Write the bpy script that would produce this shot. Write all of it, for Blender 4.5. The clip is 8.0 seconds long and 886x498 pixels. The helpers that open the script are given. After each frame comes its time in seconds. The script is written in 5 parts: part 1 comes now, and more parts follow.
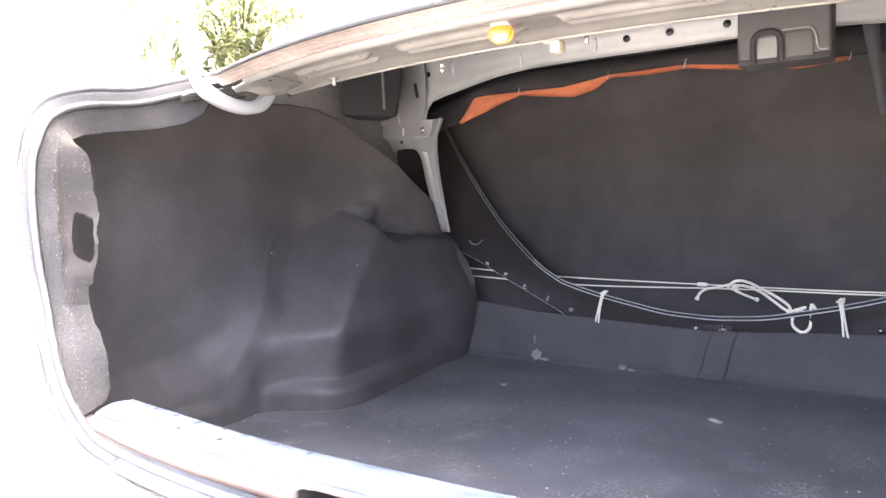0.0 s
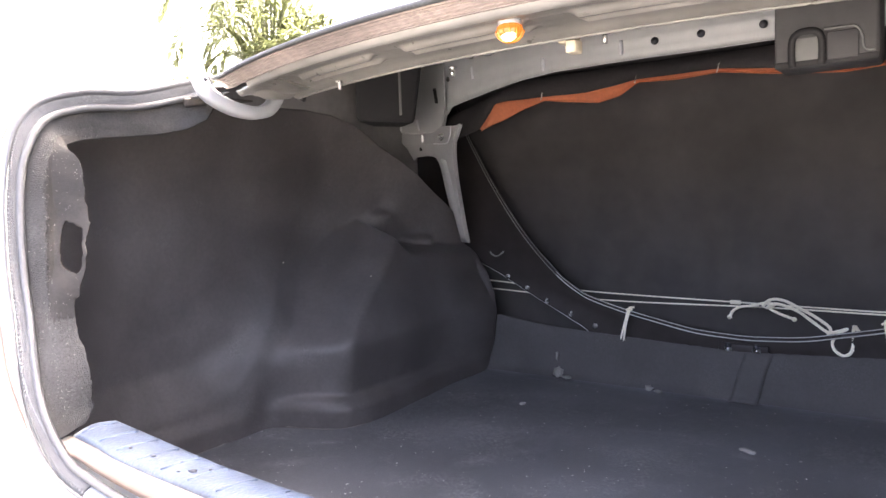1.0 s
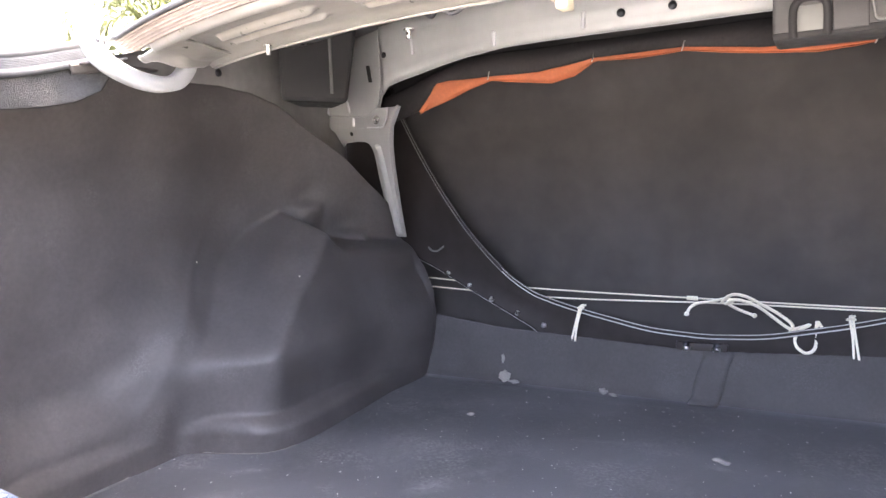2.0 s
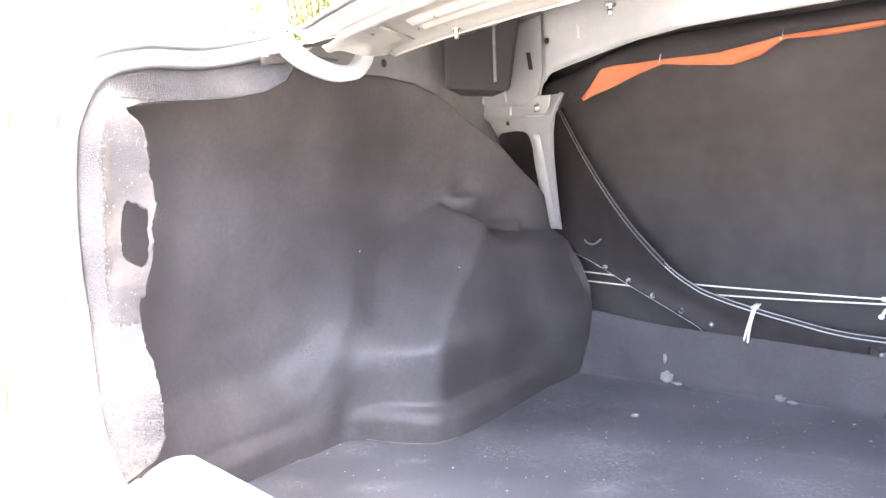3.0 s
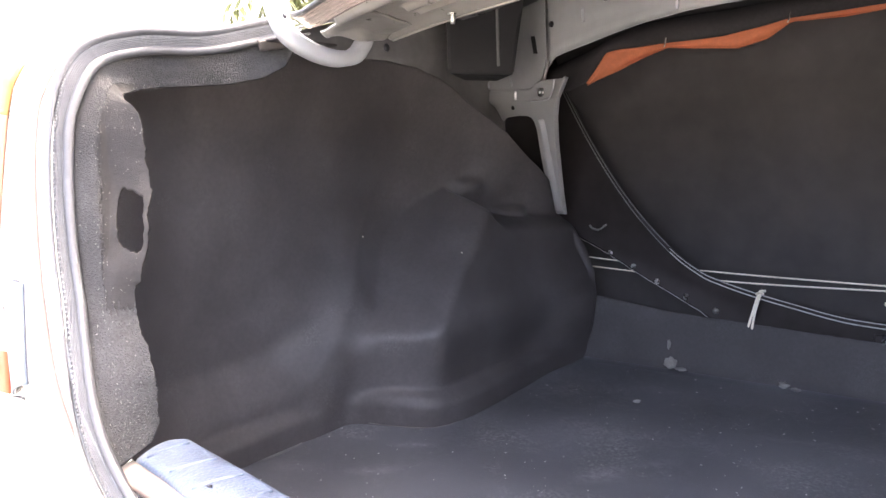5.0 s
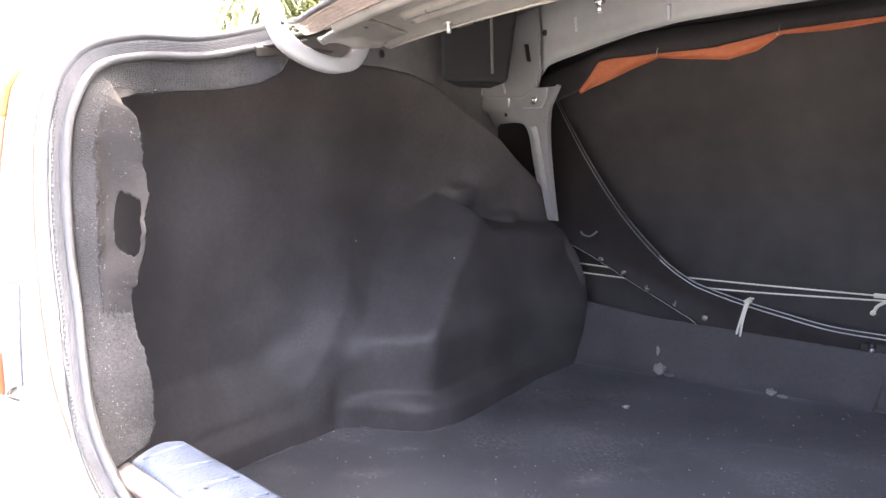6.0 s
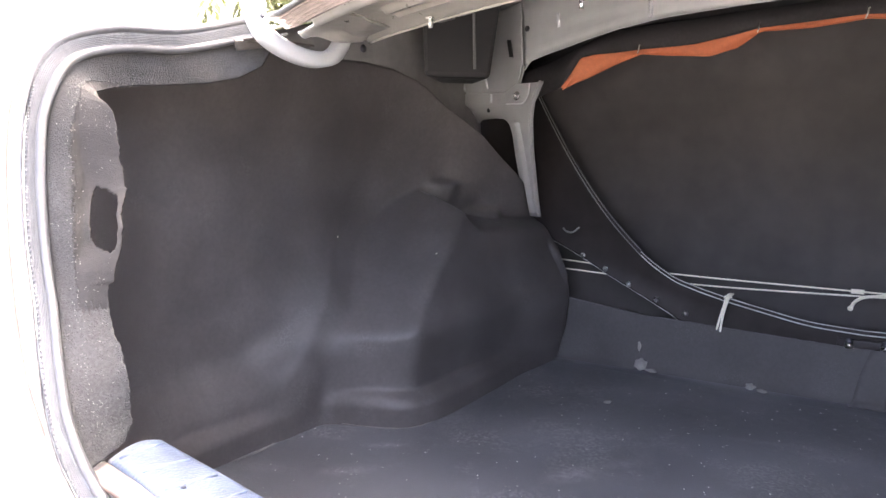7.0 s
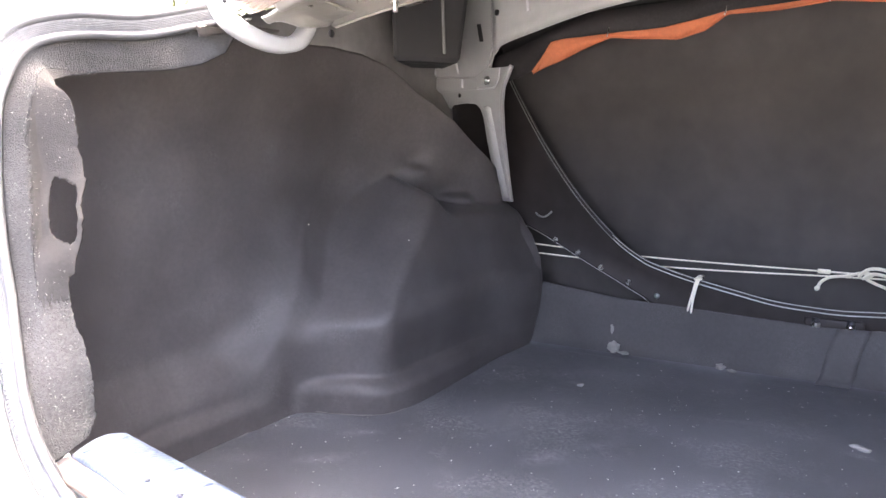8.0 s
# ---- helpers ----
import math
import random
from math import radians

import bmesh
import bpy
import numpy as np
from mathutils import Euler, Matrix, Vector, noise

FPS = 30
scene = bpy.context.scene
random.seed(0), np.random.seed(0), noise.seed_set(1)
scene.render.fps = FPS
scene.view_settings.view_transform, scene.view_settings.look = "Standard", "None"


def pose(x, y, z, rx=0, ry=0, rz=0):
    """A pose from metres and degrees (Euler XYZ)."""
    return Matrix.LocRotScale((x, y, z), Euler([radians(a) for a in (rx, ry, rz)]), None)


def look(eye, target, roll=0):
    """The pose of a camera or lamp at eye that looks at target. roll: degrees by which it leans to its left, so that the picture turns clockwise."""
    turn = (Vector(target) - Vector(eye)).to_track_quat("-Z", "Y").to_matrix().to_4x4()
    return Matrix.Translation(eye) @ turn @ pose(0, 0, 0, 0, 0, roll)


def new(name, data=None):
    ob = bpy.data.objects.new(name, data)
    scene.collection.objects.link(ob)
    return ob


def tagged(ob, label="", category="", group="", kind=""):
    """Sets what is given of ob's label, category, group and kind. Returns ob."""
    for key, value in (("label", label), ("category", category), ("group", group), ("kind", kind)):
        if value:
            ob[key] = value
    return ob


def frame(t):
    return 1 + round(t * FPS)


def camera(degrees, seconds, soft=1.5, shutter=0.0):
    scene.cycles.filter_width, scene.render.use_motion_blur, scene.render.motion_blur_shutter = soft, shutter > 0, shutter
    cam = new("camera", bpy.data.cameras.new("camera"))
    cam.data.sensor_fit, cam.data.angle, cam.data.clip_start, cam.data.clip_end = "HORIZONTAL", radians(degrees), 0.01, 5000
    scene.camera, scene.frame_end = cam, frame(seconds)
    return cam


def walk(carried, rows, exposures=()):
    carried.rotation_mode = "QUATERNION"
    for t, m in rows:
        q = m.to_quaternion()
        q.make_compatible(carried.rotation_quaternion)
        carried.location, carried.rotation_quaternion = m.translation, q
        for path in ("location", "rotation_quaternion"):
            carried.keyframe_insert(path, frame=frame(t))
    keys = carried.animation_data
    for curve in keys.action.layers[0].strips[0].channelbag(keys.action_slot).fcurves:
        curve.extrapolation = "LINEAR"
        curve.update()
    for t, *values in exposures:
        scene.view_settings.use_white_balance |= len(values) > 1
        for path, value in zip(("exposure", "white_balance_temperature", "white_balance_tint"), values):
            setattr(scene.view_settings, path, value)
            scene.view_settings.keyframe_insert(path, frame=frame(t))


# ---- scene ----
cam = camera(63.7, 8.0)
PATH = [
    (0, (0.35, -0.381, 0.991), (-0.732, 1.291, 0.808), -2.7),
    (0.4, (0.358, -0.36, 0.99), (-0.74, 1.293, 0.746), -2.2),
    (0.5, (0.362, -0.352, 0.988), (-0.748, 1.294, 0.75), -2.1),
    (0.7, (0.353, -0.338, 0.985), (-0.769, 1.296, 0.721), -1.7),
    (1, (0.341, -0.309, 0.994), (-0.816, 1.314, 0.834), -2.2),
    (1.5, (0.2586, -0.2471, 1.0068), (-0.7658, 1.4573, 0.7935), -3.06),
    (1.7, (0.2482, -0.2117, 0.9999), (-0.7017, 1.5377, 0.8064), -2.15),
    (2.8, (0.1228, -0.2123, 0.9841), (-0.9283, 1.4778, 0.7868), -2.31),
    (3, (0.1343, -0.2261, 0.9852), (-1.0955, 1.3390, 0.7905), -2.26),
    (3.5, (0.1390, -0.2221, 0.9963), (-1.2140, 1.2315, 0.7594), -1.03),
    (4, (0.1385, -0.2093, 0.9895), (-1.1665, 1.2838, 0.7297), -1.49),
    (4.5, (0.1483, -0.2095, 0.9873), (-1.1211, 1.3154, 0.7358), -2.36),
    (6, (0.1537, -0.2231, 0.9914), (-1.0848, 1.3305, 0.7623), -1.57),
    (6.5, (0.1580, -0.2185, 0.9925), (-1.0626, 1.3470, 0.7490), -1.61),
    (7, (0.1533, -0.2192, 0.9914), (-1.0477, 1.3615, 0.7491), -1.39),
    (7.5, (0.1572, -0.2190, 0.9946), (-1.0442, 1.3608, 0.7481), -1.78),
    (8, (0.1602, -0.2107, 0.9913), (-0.9892, 1.4013, 0.7078), -1.99),
]
EXPOSURES = [(t, e, 6900, 12) for t, e in ((0.0, 5.82), (0.4, 5.16), (0.7, 5.04), (1.0, 5.04), (1.5, 5.26), (1.7, 5.54), (2.2, 6.24), (2.8, 6.84), (3.0, 6.84), (3.25, 6.24), (3.5, 5.64), (4.0, 4.89), (4.5, 5.03), (6.0, 5.26), (7.0, 5.39), (7.5, 5.54), (8.0, 5.79))]
walk(cam, [(t, look(eye, target, roll)) for t, eye, target, roll in PATH], EXPOSURES)

# ---- world, sun, exposure ----
SUN_FROM = Vector((0.05, 0.44, 0.90)).normalized()
world = bpy.data.worlds.new("sky")
world.use_nodes = True
scene.world = world
wn = world.node_tree
sky = wn.nodes.new("ShaderNodeTexSky")
sky.sky_type = "NISHITA"
sky.sun_disc = False
sky.dust_density, sky.air_density, sky.ozone_density = 9.0, 0.4, 0.2
sky.sun_elevation = math.asin(SUN_FROM.z)
sky.sun_rotation = math.atan2(SUN_FROM.x, SUN_FROM.y)
wn.links.new(sky.outputs[0], wn.nodes["Background"].inputs[0])
wn.nodes["Background"].inputs[1].default_value = 0.15
sun = new("sun", bpy.data.lights.new("sun", "SUN"))
sun.data.energy, sun.data.angle, sun.data.color = 3.2, radians(0.6), (1.0, 0.97, 0.93)
sun.matrix_world = look(SUN_FROM * 20, (0, 0, 0))

# ---- materials ----


def material(name, color, rough=0.6, metal=0.0, var=0.25, scale=60.0, bump=0.15, fine=900.0, spec=0.5, coarse=6.0,
             dirt=None, dirt_amount=0.0, coat=0.0, island=0.0):
    """Procedural surface: a base colour varied at two scales, relief from fine grain, and optional dust or stains."""
    m = bpy.data.materials.new(name)
    m.use_nodes = True
    t = m.node_tree
    b = t.nodes["Principled BSDF"]
    b.inputs["Roughness"].default_value = rough
    b.inputs["Metallic"].default_value = metal
    b.inputs["Specular IOR Level"].default_value = spec
    b.inputs["Coat Weight"].default_value = coat
    co = t.nodes.new("ShaderNodeTexCoord").outputs["Object"]

    def noise_at(s, detail=4.0):
        n = t.nodes.new("ShaderNodeTexNoise")
        n.inputs["Scale"].default_value, n.inputs["Detail"].default_value = s, detail
        t.links.new(co, n.inputs["Vector"])
        return n.outputs["Fac"]

    def ramp(src, lo, hi, a, c):
        r = t.nodes.new("ShaderNodeMapRange")
        r.inputs[1].default_value, r.inputs[2].default_value, r.inputs[3].default_value, r.inputs[4].default_value = lo, hi, a, c
        t.links.new(src, r.inputs[0])
        return r.outputs[0]

    def mult(a, c):
        n = t.nodes.new("ShaderNodeMath")
        n.operation = "MULTIPLY"
        t.links.new(a, n.inputs[0])
        t.links.new(c, n.inputs[1])
        return n.outputs[0]

    big, small = noise_at(coarse), noise_at(scale, 6.0)
    f = mult(ramp(big, 0.3, 0.7, 1 - var, 1 + var), ramp(small, 0.3, 0.7, 1 - var * 0.6, 1 + var * 0.6))
    if island:
        g = t.nodes.new("ShaderNodeNewGeometry")
        f = mult(f, ramp(g.outputs["Random Per Island"], 0, 1, 1 - island, 1 + island))
    c = t.nodes.new("ShaderNodeVectorMath")
    c.operation = "SCALE"
    c.inputs[0].default_value = color
    t.links.new(f, c.inputs["Scale"])
    out = c.outputs[0]
    if dirt:
        mix = t.nodes.new("ShaderNodeMix")
        mix.data_type = "RGBA"
        patch = mult(ramp(noise_at(coarse * 1.7, 8.0), 0.52, 0.75, 0, 1), ramp(noise_at(scale * 2.3, 3.0), 0.45, 0.7, 0, dirt_amount))
        t.links.new(patch, mix.inputs[0])
        t.links.new(out, mix.inputs[6])
        mix.inputs[7].default_value = (*dirt, 1)
        out = mix.outputs[2]
    t.links.new(out, b.inputs["Base Color"])
    t.links.new(ramp(small, 0.3, 0.7, max(0.02, rough - 0.08), min(1, rough + 0.08)), b.inputs["Roughness"])
    if bump:
        bp = t.nodes.new("ShaderNodeBump")
        bp.inputs["Strength"].default_value, bp.inputs["Distance"].default_value = bump, 0.002
        t.links.new(noise_at(fine, 3.0), bp.inputs["Height"])
        t.links.new(bp.outputs[0], b.inputs["Normal"])
    return m


M_LINER = material("black_moulded_fibre", (0.0735, 0.0665, 0.065), 0.5, var=0.2, scale=140, fine=1500, bump=0.22, spec=0.45, coarse=9, dirt=(0.15, 0.147, 0.143), dirt_amount=0.45)
M_FELT = material("grey_felt", (0.0370, 0.0362, 0.0360), 0.95, var=0.5, scale=330, fine=650, bump=1.0, spec=0.2, dirt=(0.16, 0.155, 0.15), dirt_amount=0.6)
M_MAT = material("dark_blue_grey_vinyl", (0.096, 0.0965, 0.103), 0.38, var=0.25, scale=90, fine=1300, bump=0.18, coarse=5, dirt=(0.33, 0.323, 0.315), dirt_amount=0.8)
M_SILVER = material("silver_grey_primer", (0.40, 0.402, 0.396), 0.45, metal=0.12, var=0.08, scale=40, bump=0.05, dirt=(0.42, 0.375, 0.315), dirt_amount=0.35)
# body paint with grime, its base darkened to stand for shade under the deck
M_GUTTER = material("grimy_shaded_champagne", (0.20, 0.19, 0.173), 0.35, metal=0.25, var=0.14, scale=50, bump=0.05, coarse=14, dirt=(0.15, 0.125, 0.10), dirt_amount=0.55)
M_ARM = material("light_silver_paint", (0.589, 0.5968, 0.6045), 0.35, metal=0.4, var=0.06, scale=40, bump=0.04)
M_PAINT = material("champagne_silver_paint", (0.42, 0.39, 0.36), 0.3, metal=0.35, var=0.05, scale=20, bump=0.03, coat=0.5)
M_BLACKMETAL = material("gloss_black_metal", (0.028, 0.0238, 0.0230), 0.4, var=0.2, scale=30, bump=0.03, spec=0.16)
M_CARPET = material("dark_grey_carpet", (0.071, 0.0675, 0.067), 0.9, var=0.16, scale=160, fine=1600, bump=0.35, spec=0.25, dirt=(0.16, 0.16, 0.155), dirt_amount=0.35)
M_SEAT = material("black_board", (0.0555, 0.0505, 0.0490), 0.75, var=0.22, scale=25, fine=1400, bump=0.2, spec=0.3)
M_CLOTH = material("black_cloth", (0.036, 0.033, 0.034), 0.9, spec=0.15, var=0.25, scale=220, fine=2200, bump=0.4)
M_ORANGE = material("orange_cloth", (0.465, 0.1473, 0.06975), 0.85, var=0.15, scale=180, fine=2200, bump=0.3)
M_ROPE = material("cream_cord", (0.90, 0.85, 0.70), 0.85, var=0.15, scale=500, fine=1500, bump=0.6)
M_RUBBER = material("black_rubber", (0.036, 0.036, 0.037), 0.55, spec=0.3, var=0.2, scale=120, fine=900, bump=0.15, dirt=(0.15, 0.15, 0.15), dirt_amount=0.4)
M_BROWNRUBBER = material("dusty_brown_rubber", (0.25, 0.205, 0.185), 0.8, var=0.3, scale=90, fine=700, bump=0.3, dirt=(0.48, 0.405, 0.33), dirt_amount=0.6)
M_PLATE = material("blue_grey_scuffed_plastic", (0.066, 0.085, 0.122), 0.45, spec=0.4, var=0.35, scale=170, coarse=16, fine=330, bump=0.45, dirt=(0.19, 0.205, 0.235), dirt_amount=0.6)
M_PLASTIC = material("black_plastic", (0.028, 0.0272, 0.028), 0.6, spec=0.2, var=0.12, scale=100, fine=900, bump=0.12)
M_GREYPLASTIC = material("mid_grey_plastic", (0.155, 0.155, 0.1473), 0.6, var=0.12, scale=60, fine=800, bump=0.1)
M_POCKET = material("darkened_brown_grey_metal", (0.085, 0.075, 0.07), 0.45, metal=0.4, var=0.3, scale=40, bump=0.05, coarse=30)
M_BEIGE = material("beige_primer_paint", (0.168, 0.123, 0.098), 0.55, spec=0.3, var=0.1, scale=30, bump=0.05)
# darker copy of the silver primer: shade under the shelf put into the colour
M_SHADEDSILVER = material("dusty_shaded_silver", (0.20, 0.192, 0.185), 0.6, var=0.15, scale=60, bump=0.08, coarse=12, dirt=(0.12, 0.11, 0.10), dirt_amount=0.5)
# tint for the shaded facet of the panel beside the tail lamp
M_PANELSHADE = material("panel_shade_blue_grey", (0.155, 0.175, 0.205), 0.6, var=0.08, scale=40, bump=0.04, spec=0.05)
M_FLANGE = material("pale_grey_paint", (0.19, 0.20, 0.215), 0.6, var=0.12, scale=60, bump=0.06, coarse=20, spec=0.1)
M_FELTPANEL = material("smooth_grey_felt_board", (0.029, 0.027, 0.026), 0.9, var=0.3, scale=260, fine=900, bump=0.5, spec=0.2)
M_SCUFFRIB = material("pale_scuffed_rib", (0.08525, 0.1085, 0.1519), 0.5, var=0.5, scale=260, coarse=40, fine=900, bump=0.3)
M_DARKGREY = material("dark_grey_plastic", (0.062, 0.060, 0.060), 0.6, var=0.15, scale=80, fine=900, bump=0.12, spec=0.3)
M_BULBRUBBER = material("dusty_grey_rubber", (0.068, 0.068, 0.070), 0.45, var=0.25, scale=90, fine=700, bump=0.12)
M_TEETH = material("worn_grey_rubber", (0.105, 0.105, 0.107), 0.5, var=0.3, scale=300, fine=900, bump=0.1)
M_TRIM = material("dusty_black_rubber_trim", (0.098, 0.098, 0.100), 0.6, spec=0.3, var=0.25, scale=120, fine=900, bump=0.15, dirt=(0.2, 0.2, 0.2), dirt_amount=0.5)
M_STEEL = material("zinc_steel", (0.55, 0.55, 0.53), 0.28, metal=1.0, var=0.1, scale=80, bump=0.05)
M_DARKSTEEL = material("dark_steel", (0.0775, 0.0775, 0.08525), 0.4, metal=0.7, var=0.2, scale=60, bump=0.08)
M_WHITEPLASTIC = material("cream_plastic", (0.62, 0.5425, 0.403), 0.5, var=0.08, scale=60, bump=0.05)
M_STRAP = material("dark_grey_webbing", (0.055, 0.055, 0.060), 0.8, var=0.15, scale=200, fine=1800, bump=0.4)
M_RED = material("red_lens", (0.36, 0.09, 0.045), 0.5, var=0.08, scale=30, bump=0.02, spec=0.05)
M_AMBERLENS = material("amber_lens", (0.75, 0.30, 0.06), 0.15, var=0.08, scale=30, bump=0.02, coat=0.6)
# the bleaching of overexposure is put into these two lens colours
M_AMBER = material("glare_paled_yellow_lens", (0.32, 0.165, 0.062), 0.5, var=0.08, scale=30, bump=0.02, spec=0.05)
M_AMBERPALE = material("glare_paled_amber_lens", (0.34, 0.185, 0.115), 0.5, var=0.08, scale=30, bump=0.02, spec=0.05)
M_STOOL = material("weathered_brown_wood", (0.030, 0.025, 0.021), 0.8, var=0.3, scale=60, fine=300, bump=0.3)
M_GROUND = material("pale_concrete", (0.095, 0.094, 0.092), 0.85, var=0.12, scale=14, fine=120, bump=0.3, coarse=0.6)
M_LEAF = material("palm_leaf", (0.070, 0.078, 0.033), 0.5, var=0.3, scale=30, fine=300, bump=0.1, island=0.4)
leaf = M_LEAF.node_tree
glow = leaf.nodes.new("ShaderNodeBsdfTranslucent")
glow.inputs["Color"].default_value = (0.15, 0.165, 0.075, 1)
both = leaf.nodes.new("ShaderNodeMixShader")
both.inputs[0].default_value = 0.5
leaf.links.new(leaf.nodes["Principled BSDF"].outputs[0], both.inputs[1])
leaf.links.new(glow.outputs[0], both.inputs[2])
leaf.links.new(both.outputs[0], leaf.nodes["Material Output"].inputs[0])
M_BARK = material("palm_bark", (0.14, 0.10, 0.07), 0.9, var=0.3, scale=30, fine=120, bump=0.5)
M_DUST = material("dust_grit", (0.55, 0.54, 0.50), 0.9, var=0.3, scale=200, bump=0.0, island=0.4)
M_SCRAP = material("torn_felt_scrap", (0.235, 0.228, 0.210), 0.95, var=0.25, scale=400, fine=900, bump=0.5)


def scuffs(m, spots, color):
    """Adds dust smears to a material: (x, y, half length, half width, turn, strength) each, broken up by fine noise."""
    t = m.node_tree
    b = t.nodes["Principled BSDF"]
    base = b.inputs["Base Color"].links[0].from_socket
    co = t.nodes.new("ShaderNodeTexCoord").outputs["Object"]
    total = None
    for x, y, hl, hw, turn, k in spots:
        mp = t.nodes.new("ShaderNodeMapping")
        mp.vector_type = "TEXTURE"
        mp.inputs["Location"].default_value = (x, y, FLOOR_Z)
        mp.inputs["Rotation"].default_value = (0, 0, radians(turn))
        mp.inputs["Scale"].default_value = (hl, hw, 0.1)
        t.links.new(co, mp.inputs["Vector"])
        ln = t.nodes.new("ShaderNodeVectorMath")
        ln.operation = "LENGTH"
        t.links.new(mp.outputs[0], ln.inputs[0])
        r = t.nodes.new("ShaderNodeMapRange")
        r.inputs[1].default_value, r.inputs[2].default_value, r.inputs[3].default_value, r.inputs[4].default_value = 1.0, 0.2, 0.0, k
        t.links.new(ln.outputs["Value"], r.inputs[0])
        if total is None:
            total = r.outputs[0]
        else:
            a = t.nodes.new("ShaderNodeMath")
            a.operation = "MAXIMUM"
            t.links.new(total, a.inputs[0])
            t.links.new(r.outputs[0], a.inputs[1])
            total = a.outputs[0]
    n = t.nodes.new("ShaderNodeTexNoise")
    n.inputs["Scale"].default_value, n.inputs["Detail"].default_value, n.inputs["Roughness"].default_value = 110.0, 8.0, 0.75
    t.links.new(co, n.inputs["Vector"])
    r = t.nodes.new("ShaderNodeMapRange")
    r.inputs[1].default_value, r.inputs[2].default_value = 0.36, 0.72
    t.links.new(n.outputs["Fac"], r.inputs[0])
    a = t.nodes.new("ShaderNodeMath")
    a.operation = "MULTIPLY"
    t.links.new(total, a.inputs[0])
    t.links.new(r.outputs[0], a.inputs[1])
    mix = t.nodes.new("ShaderNodeMix")
    mix.data_type = "RGBA"
    t.links.new(a.outputs[0], mix.inputs[0])
    t.links.new(base, mix.inputs[6])
    mix.inputs[7].default_value = (*color, 1)
    t.links.new(mix.outputs[2], b.inputs["Base Color"])


FLOOR_Z, SILL_Z = 0.55, 0.752
scuffs(M_MAT, [(-0.571, 0.581, 0.05, 0.014, 33, 0.54), (-0.66, 0.555, 0.03, 0.010, 20, 0.36), (-0.561, 0.478, 0.05, 0.026, 40, 0.48), (-0.286, 0.645, 0.055, 0.03, 60, 0.57), (-0.24, 0.72, 0.06, 0.02, 50, 0.30), (-0.671, 0.42, 0.05, 0.03, 20, 0.30),
               (0.079, 0.868, 0.03, 0.012, -15, 0.54), (-0.384, 0.96, 0.02, 0.012, 0, 0.36), (-0.21, 0.50, 0.06, 0.02, 15, 0.36), (-0.09, 0.91, 0.12, 0.012, 15, 0.24), (0.05, 0.60, 0.10, 0.05, 30, 0.24), (-0.40, 0.75, 0.12, 0.05, 25, 0.21), (-0.42, 0.40, 0.12, 0.04, 10, 0.24)],
       (0.34, 0.335, 0.33))


def glowing(name, color, strength):
    m = material(name, tuple(0.25 * c for c in color), 0.2, bump=0.0)
    b = m.node_tree.nodes["Principled BSDF"]
    b.inputs["Emission Color"].default_value, b.inputs["Emission Strength"].default_value = (*color, 1), strength
    return m


M_LAMP = glowing("lit_amber_lens", (1.0, 0.24, 0.04), 0.040)
M_BULB = glowing("hot_filament", (1.0, 0.72, 0.38), 0.45)

# ---- builders ----


def empty(name, at, label, category, group="", kind=""):
    ob = new(name)
    ob.empty_display_size = 0.05
    ob.location = at
    return tagged(ob, label, category, group, kind)


def part(name, bm, mat, parent=None, label="", smooth=True, solid=0.0, bevel=0.0):
    """Links a bmesh as one mesh object, under a thing or a part where given."""
    bmesh.ops.recalc_face_normals(bm, faces=bm.faces) if not solid else None
    me = bpy.data.meshes.new(name)
    bm.to_mesh(me)
    bm.free()
    me.materials.append(mat)
    for p in me.polygons:
        p.use_smooth = smooth
    ob = new(name, me)
    if parent is not None:
        ob.parent = parent
        if parent.parent is None:
            ob.matrix_parent_inverse = Matrix.Translation(-parent.location)
    if label:
        ob["label"] = label
    if solid:
        s = ob.modifiers.new("thickness", "SOLIDIFY")
        s.thickness, s.offset = solid, 0
    if bevel:
        v = ob.modifiers.new("rounded", "BEVEL")
        v.width, v.segments, v.limit_method = bevel, 2, "ANGLE"
    return ob


def grid(us, vs, f):
    """A sheet: f(u, v) gives the place."""
    bm = bmesh.new()
    rows = [[bm.verts.new(f(u, v)) for v in vs] for u in us]
    for a, b in zip(rows, rows[1:]):
        for i in range(len(vs) - 1):
            bm.faces.new((a[i], a[i + 1], b[i + 1], b[i]))
    return bm


def steps(a, b, n):
    return [a + (b - a) * i / n for i in range(n + 1)]


def curve(pts, n):
    """A smooth line of n + 1 points through the given ones (Catmull-Rom)."""
    p = [Vector(q) for q in pts]
    p = [2 * p[0] - p[1]] + p + [2 * p[-1] - p[-2]]
    out = []
    for i in range(n + 1):
        s = i / n * (len(p) - 3)
        k = min(int(s), len(p) - 4)
        u = s - k
        a, b, c, d = p[k:k + 4]
        out.append(0.5 * (2 * b + (c - a) * u + (2 * a - 5 * b + 4 * c - d) * u * u + (3 * b - a - 3 * c + d) * u ** 3))
    return out


def lerp_table(table, x):
    """Straight lines between the (x, value) pairs."""
    if x <= table[0][0]:
        return table[0][1]
    for (a, va), (b, vb) in zip(table, table[1:]):
        if x <= b:
            return va + (vb - va) * (x - a) / (b - a)
    return table[-1][1]


def ring(r, n=8, ry=None):
    return [(r * math.cos(2 * math.pi * i / n), (ry or r) * math.sin(2 * math.pi * i / n)) for i in range(n)]


